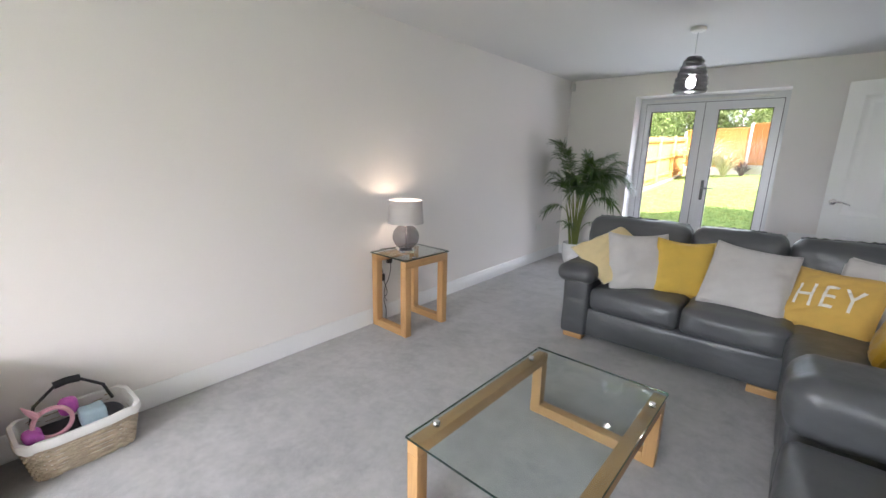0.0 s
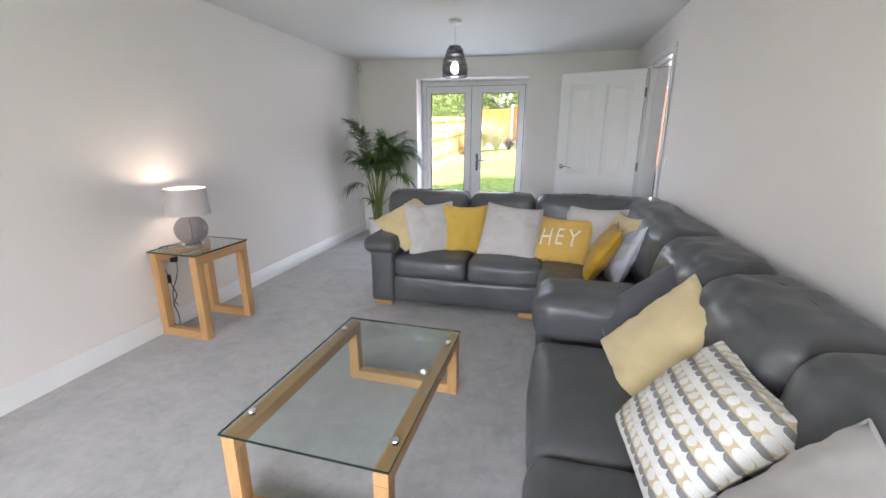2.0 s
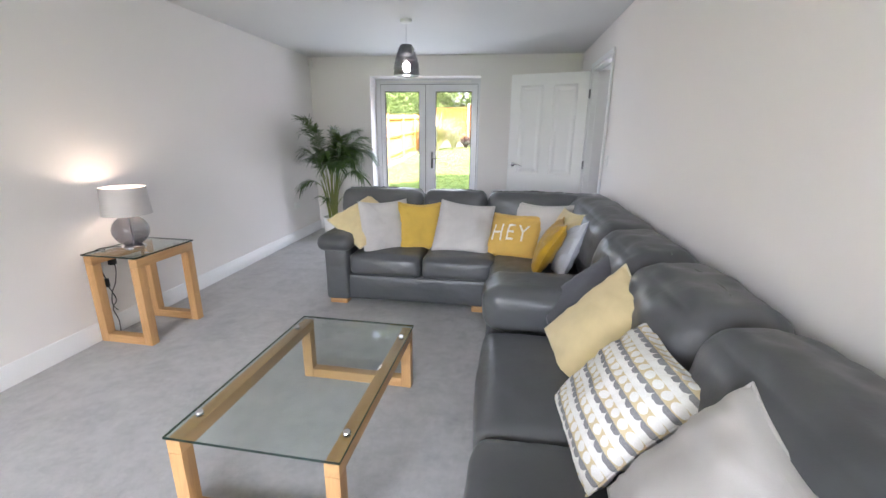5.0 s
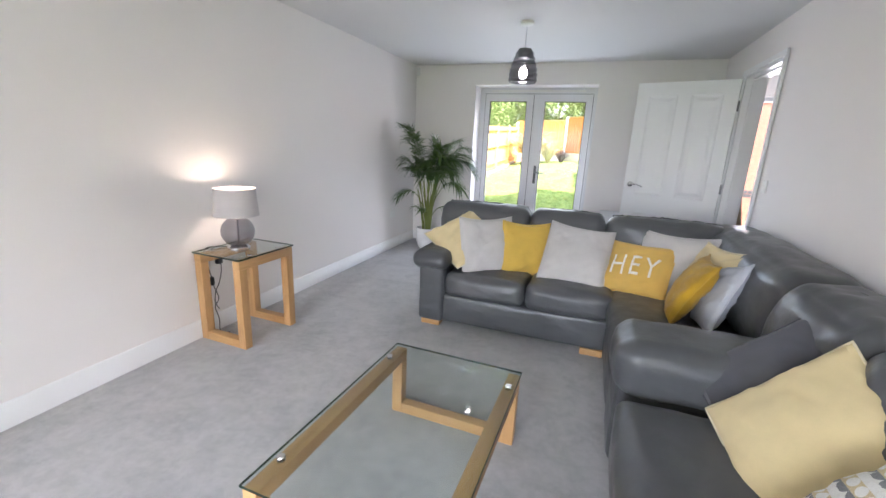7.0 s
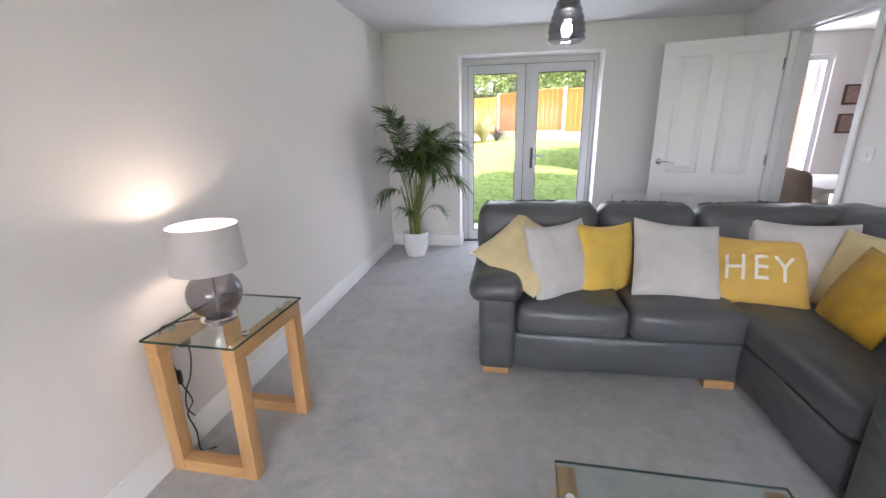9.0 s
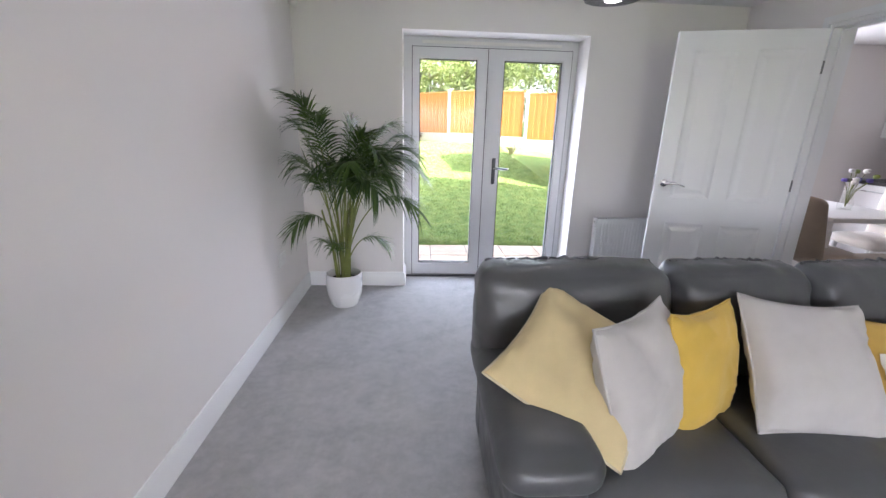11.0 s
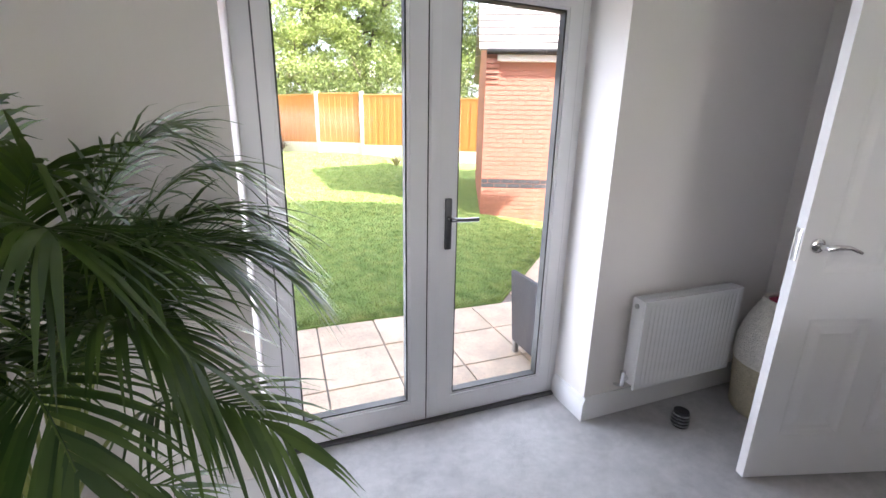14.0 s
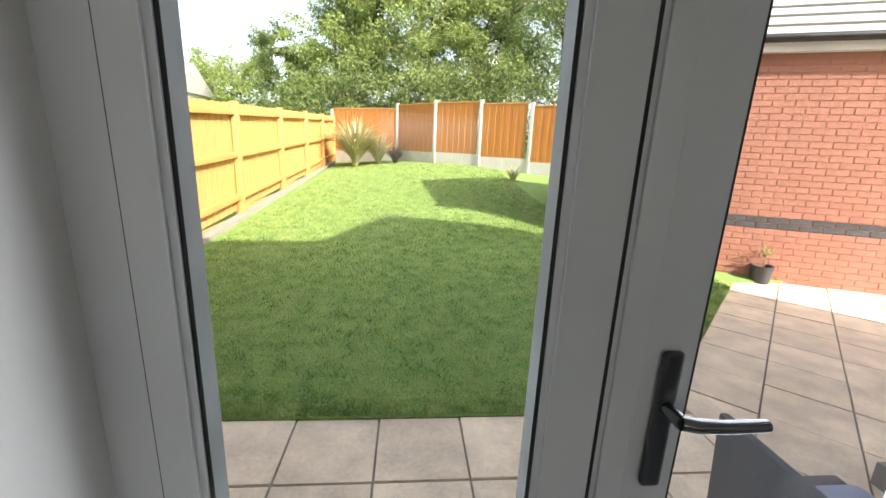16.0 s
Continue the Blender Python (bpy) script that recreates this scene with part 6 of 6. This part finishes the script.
# ---- kitchen seen through the doorway ----
CAB = mat("white_gloss_cabinet", (0.74, 0.73, 0.72), 0.2, var=0.02, bump=0.0)
WORKTOP = mat("dark_worktop", (0.03, 0.028, 0.028), 0.35, var=0.2, scale=30)
TAUPE = mat("taupe_velvet", (0.26, 0.20, 0.145), 0.9, var=0.1, scale=10, bump=0.3, bscale=300, sheen=0.3)
CREAM = mat("cream_velvet", (0.66, 0.61, 0.56), 0.9, var=0.06, scale=10, bump=0.3, bscale=300, sheen=0.3)
WHITE_WOOD = mat("white_painted_wood", (0.74, 0.73, 0.72), 0.4, var=0.03, bump=0.05)
for k in range(4):
    y1 = 7.09 - 0.6 * k
    if k != 1:
        wc = thing("wall_cabinet", (6.27, y1 - 0.3, 1.36), "white gloss kitchen wall cabinet with a bar handle", "cabinet", "kitchen wall cabinets")
        part("body", box(6.12, y1 - 0.598, 1.36, 6.4495, y1, 2.02, 0.002), CAB, wc)
        dd = part("door", box(6.1, y1 - 0.595, 1.362, 6.1195, y1 - 0.003, 2.018, 0.003), CAB, wc)
        part("handle", tube([(6.099, y1 - 0.55, 1.42), (6.075, y1 - 0.55, 1.42), (6.075, y1 - 0.55, 1.56), (6.099, y1 - 0.55, 1.56)], 0.006, 8), STEEL, dd, "steel bar handle")
    else:
        sh = thing("wall_shelf", (6.3, y1 - 0.3, 1.62), "open white wall shelf with a pale bracket", "shelf")
        part("board", box(6.15, y1 - 0.597, 1.62, 6.4495, y1 - 0.001, 1.645, 0.002), CAB, sh)
    bc = thing("base_cabinet", (6.15, y1 - 0.3, 0), "white gloss kitchen base cabinet", "cabinet", "kitchen base cabinets")
    part("body", box(5.87, y1 - 0.598, 0.12, 6.4495, y1, 0.87, 0.002), CAB, bc)
    part("plinth", box(5.92, y1 - 0.598, -0.003, 6.4, y1, 0.12), CAB, bc)
    if k == 1:
        part("oven_front", box(5.849, y1 - 0.595, 0.22, 5.8695, y1 - 0.004, 0.85, 0.003), mat("black_oven_glass", (0.012, 0.012, 0.013), 0.12), bc, "black glass oven front")
    else:
        dd = part("door", box(5.85, y1 - 0.595, 0.125, 5.8695, y1 - 0.004, 0.865, 0.003), CAB, bc)
        part("handle", tube([(5.849, y1 - 0.5, 0.80), (5.825, y1 - 0.5, 0.80), (5.825, y1 - 0.1, 0.80), (5.849, y1 - 0.1, 0.80)], 0.006, 8), STEEL, dd, "steel bar handle")
wt = thing("worktop", (6.14, 5.9, 0.87), "dark laminate worktop over the base cabinets", "worktop")
part("top", box(5.83, 4.69, 0.871, 6.4495, 7.09, 0.91, 0.004), WORKTOP, wt)
part("upstand", box(6.43, 4.69, 0.911, 6.4495, 7.09, 1.0), WORKTOP, wt)
kt = thing("kettle", (6.2, 6.6, 0.91), "dark kettle on the worktop by the wall", "kettle")
part("body", lathe([(0, 0.911), (0.08, 0.911), (0.085, 0.95), (0.065, 1.10), (0.05, 1.13), (0, 1.14)], 6.2, 6.6, 28), WORKTOP, kt)
part("handle", tube([(6.2, 6.52, 0.95), (6.2, 6.47, 0.97), (6.2, 6.47, 1.08), (6.2, 6.54, 1.12)], 0.011, 8), WORKTOP, kt)
for i, z in enumerate((1.62, 1.30)):
    pf = thing("picture_frame", (5.22, 7.09, z), "small dark framed picture on the kitchen wall", "picture")
    part("frame", box(5.14, 7.075, z - 0.11, 5.30, 7.0995, z + 0.11, 0.004), mat("dark_picture_frame", (0.11, 0.06, 0.05), 0.6), pf)
    part("print", box(5.16, 7.0735, z - 0.09, 5.28, 7.0748, z + 0.09), mat("picture_print", (0.35, 0.22, 0.2), 0.7, var=0.3, scale=25), pf)

tbl = thing("dining_table", (4.5, 5.95, 0), "white painted dining table set in the kitchen", "table")
part("tabletop", box(4.14, 5.52, 0.72, 4.98, 6.66, 0.755, 0.008), WHITE_WOOD, tbl)
part("apron", holed(4.18, 4.94, 0.64, 0.719, 5.60, 6.54, [(4.2, 4.92, 0.63, 0.70)]), WHITE_WOOD, tbl)
for x in (4.17, 4.89):
    for y in (5.58, 6.50):
        part("leg", box(x, y, -0.003, x + 0.06, y + 0.06, 0.64, 0.006), WHITE_WOOD, tbl)


def dining_chair(at, turn, material, label):
    c = new("dining_chair")
    c.matrix_world = pose(at[0], at[1], -0.004, 0, 0, turn)
    ORIGIN[c.name] = Vector((0, 0, 0))
    tagged(c, label, "chair", "kitchen dining chairs")
    part("seat", soft(-0.23, -0.23, 0.40, 0.23, 0.22, 0.49, 0.04, (0, 0, 0.015), 8), material, c, local=True)
    bk = soft(-0.235, 0.17, 0.44, 0.235, 0.25, 0.92, 0.038, (0, 0.01, 0.02), 10)
    for q in bk.verts:
        q.co.y += (q.co.z - 0.44) * 0.18 - 0.10 * (q.co.x / 0.23) ** 2 * 0.6
    part("backrest", bk, material, c, local=True)
    for x in (-0.1, 0, 0.1):
        part("button", turned(lathe([(0, 0), (0.012, 0), (0.010, 0.006), (0, 0.008)], 0, 0, 12), pose(x, 0.205, 0.74, 80, 0, 0)), material, c, local=True)
    for sx in (-1, 1):
        part("leg", tube([(sx * 0.18, -0.18, 0.41), (sx * 0.19, -0.20, 0.2), (sx * 0.20, -0.22, 0.0)], [0.024, 0.02, 0.014], 8), WHITE_WOOD, c, "white painted leg", local=True)
        part("leg", tube([(sx * 0.18, 0.18, 0.41), (sx * 0.19, 0.20, 0.2), (sx * 0.20, 0.27, 0.0)], [0.024, 0.02, 0.014], 8), WHITE_WOOD, c, "white painted leg", local=True)
    return c


dining_chair((4.16, 5.58), 82, TAUPE, "taupe velvet dining chair with white legs")
dining_chair((4.05, 6.30), 95, TAUPE, "taupe velvet dining chair with white legs")
dining_chair((4.42, 5.28), 182, TAUPE, "taupe velvet dining chair drawn up to the table")
dining_chair((5.14, 6.02), -92, CREAM, "cream buttoned velvet dining chair behind the table")
vase = thing("vase", (4.64, 5.92, 0.755), "clear glass vase of white and violet flowers", "vase")
part("glass", lathe([(0, 0.7555), (0.05, 0.7555), (0.055, 0.80), (0.035, 0.88), (0.04, 0.93), (0.036, 0.93), (0.031, 0.88), (0.05, 0.80), (0.045, 0.765), (0, 0.765)], 4.64, 5.92, 24), PANE, vase)
VIOLET = mat("violet_petal", (0.16, 0.12, 0.42), 0.7, var=0.2)
PETAL = mat("white_petal", (0.75, 0.74, 0.70), 0.7, var=0.05)
rv = random.Random(4)
for k in range(11):
    e = Vector((4.64 + rv.uniform(-0.12, 0.12), 5.92 + rv.uniform(-0.12, 0.12), 1.0 + rv.uniform(-0.03, 0.10)))
    st = part("stem", tube([(4.64, 5.92, 0.78), (4.64 + (e.x - 4.64) * 0.3, 5.92 + (e.y - 5.92) * 0.3, 0.92), e], 0.0025, 5), PALM_STEM, vase)
    part("bloom", soft(e.x - 0.022, e.y - 0.022, e.z - 0.016, e.x + 0.022, e.y + 0.022, e.z + 0.02, 0.016, (0, 0, 0), 4, 0.006, k), (VIOLET, PETAL, TREE_LEAF)[k % 3], st)
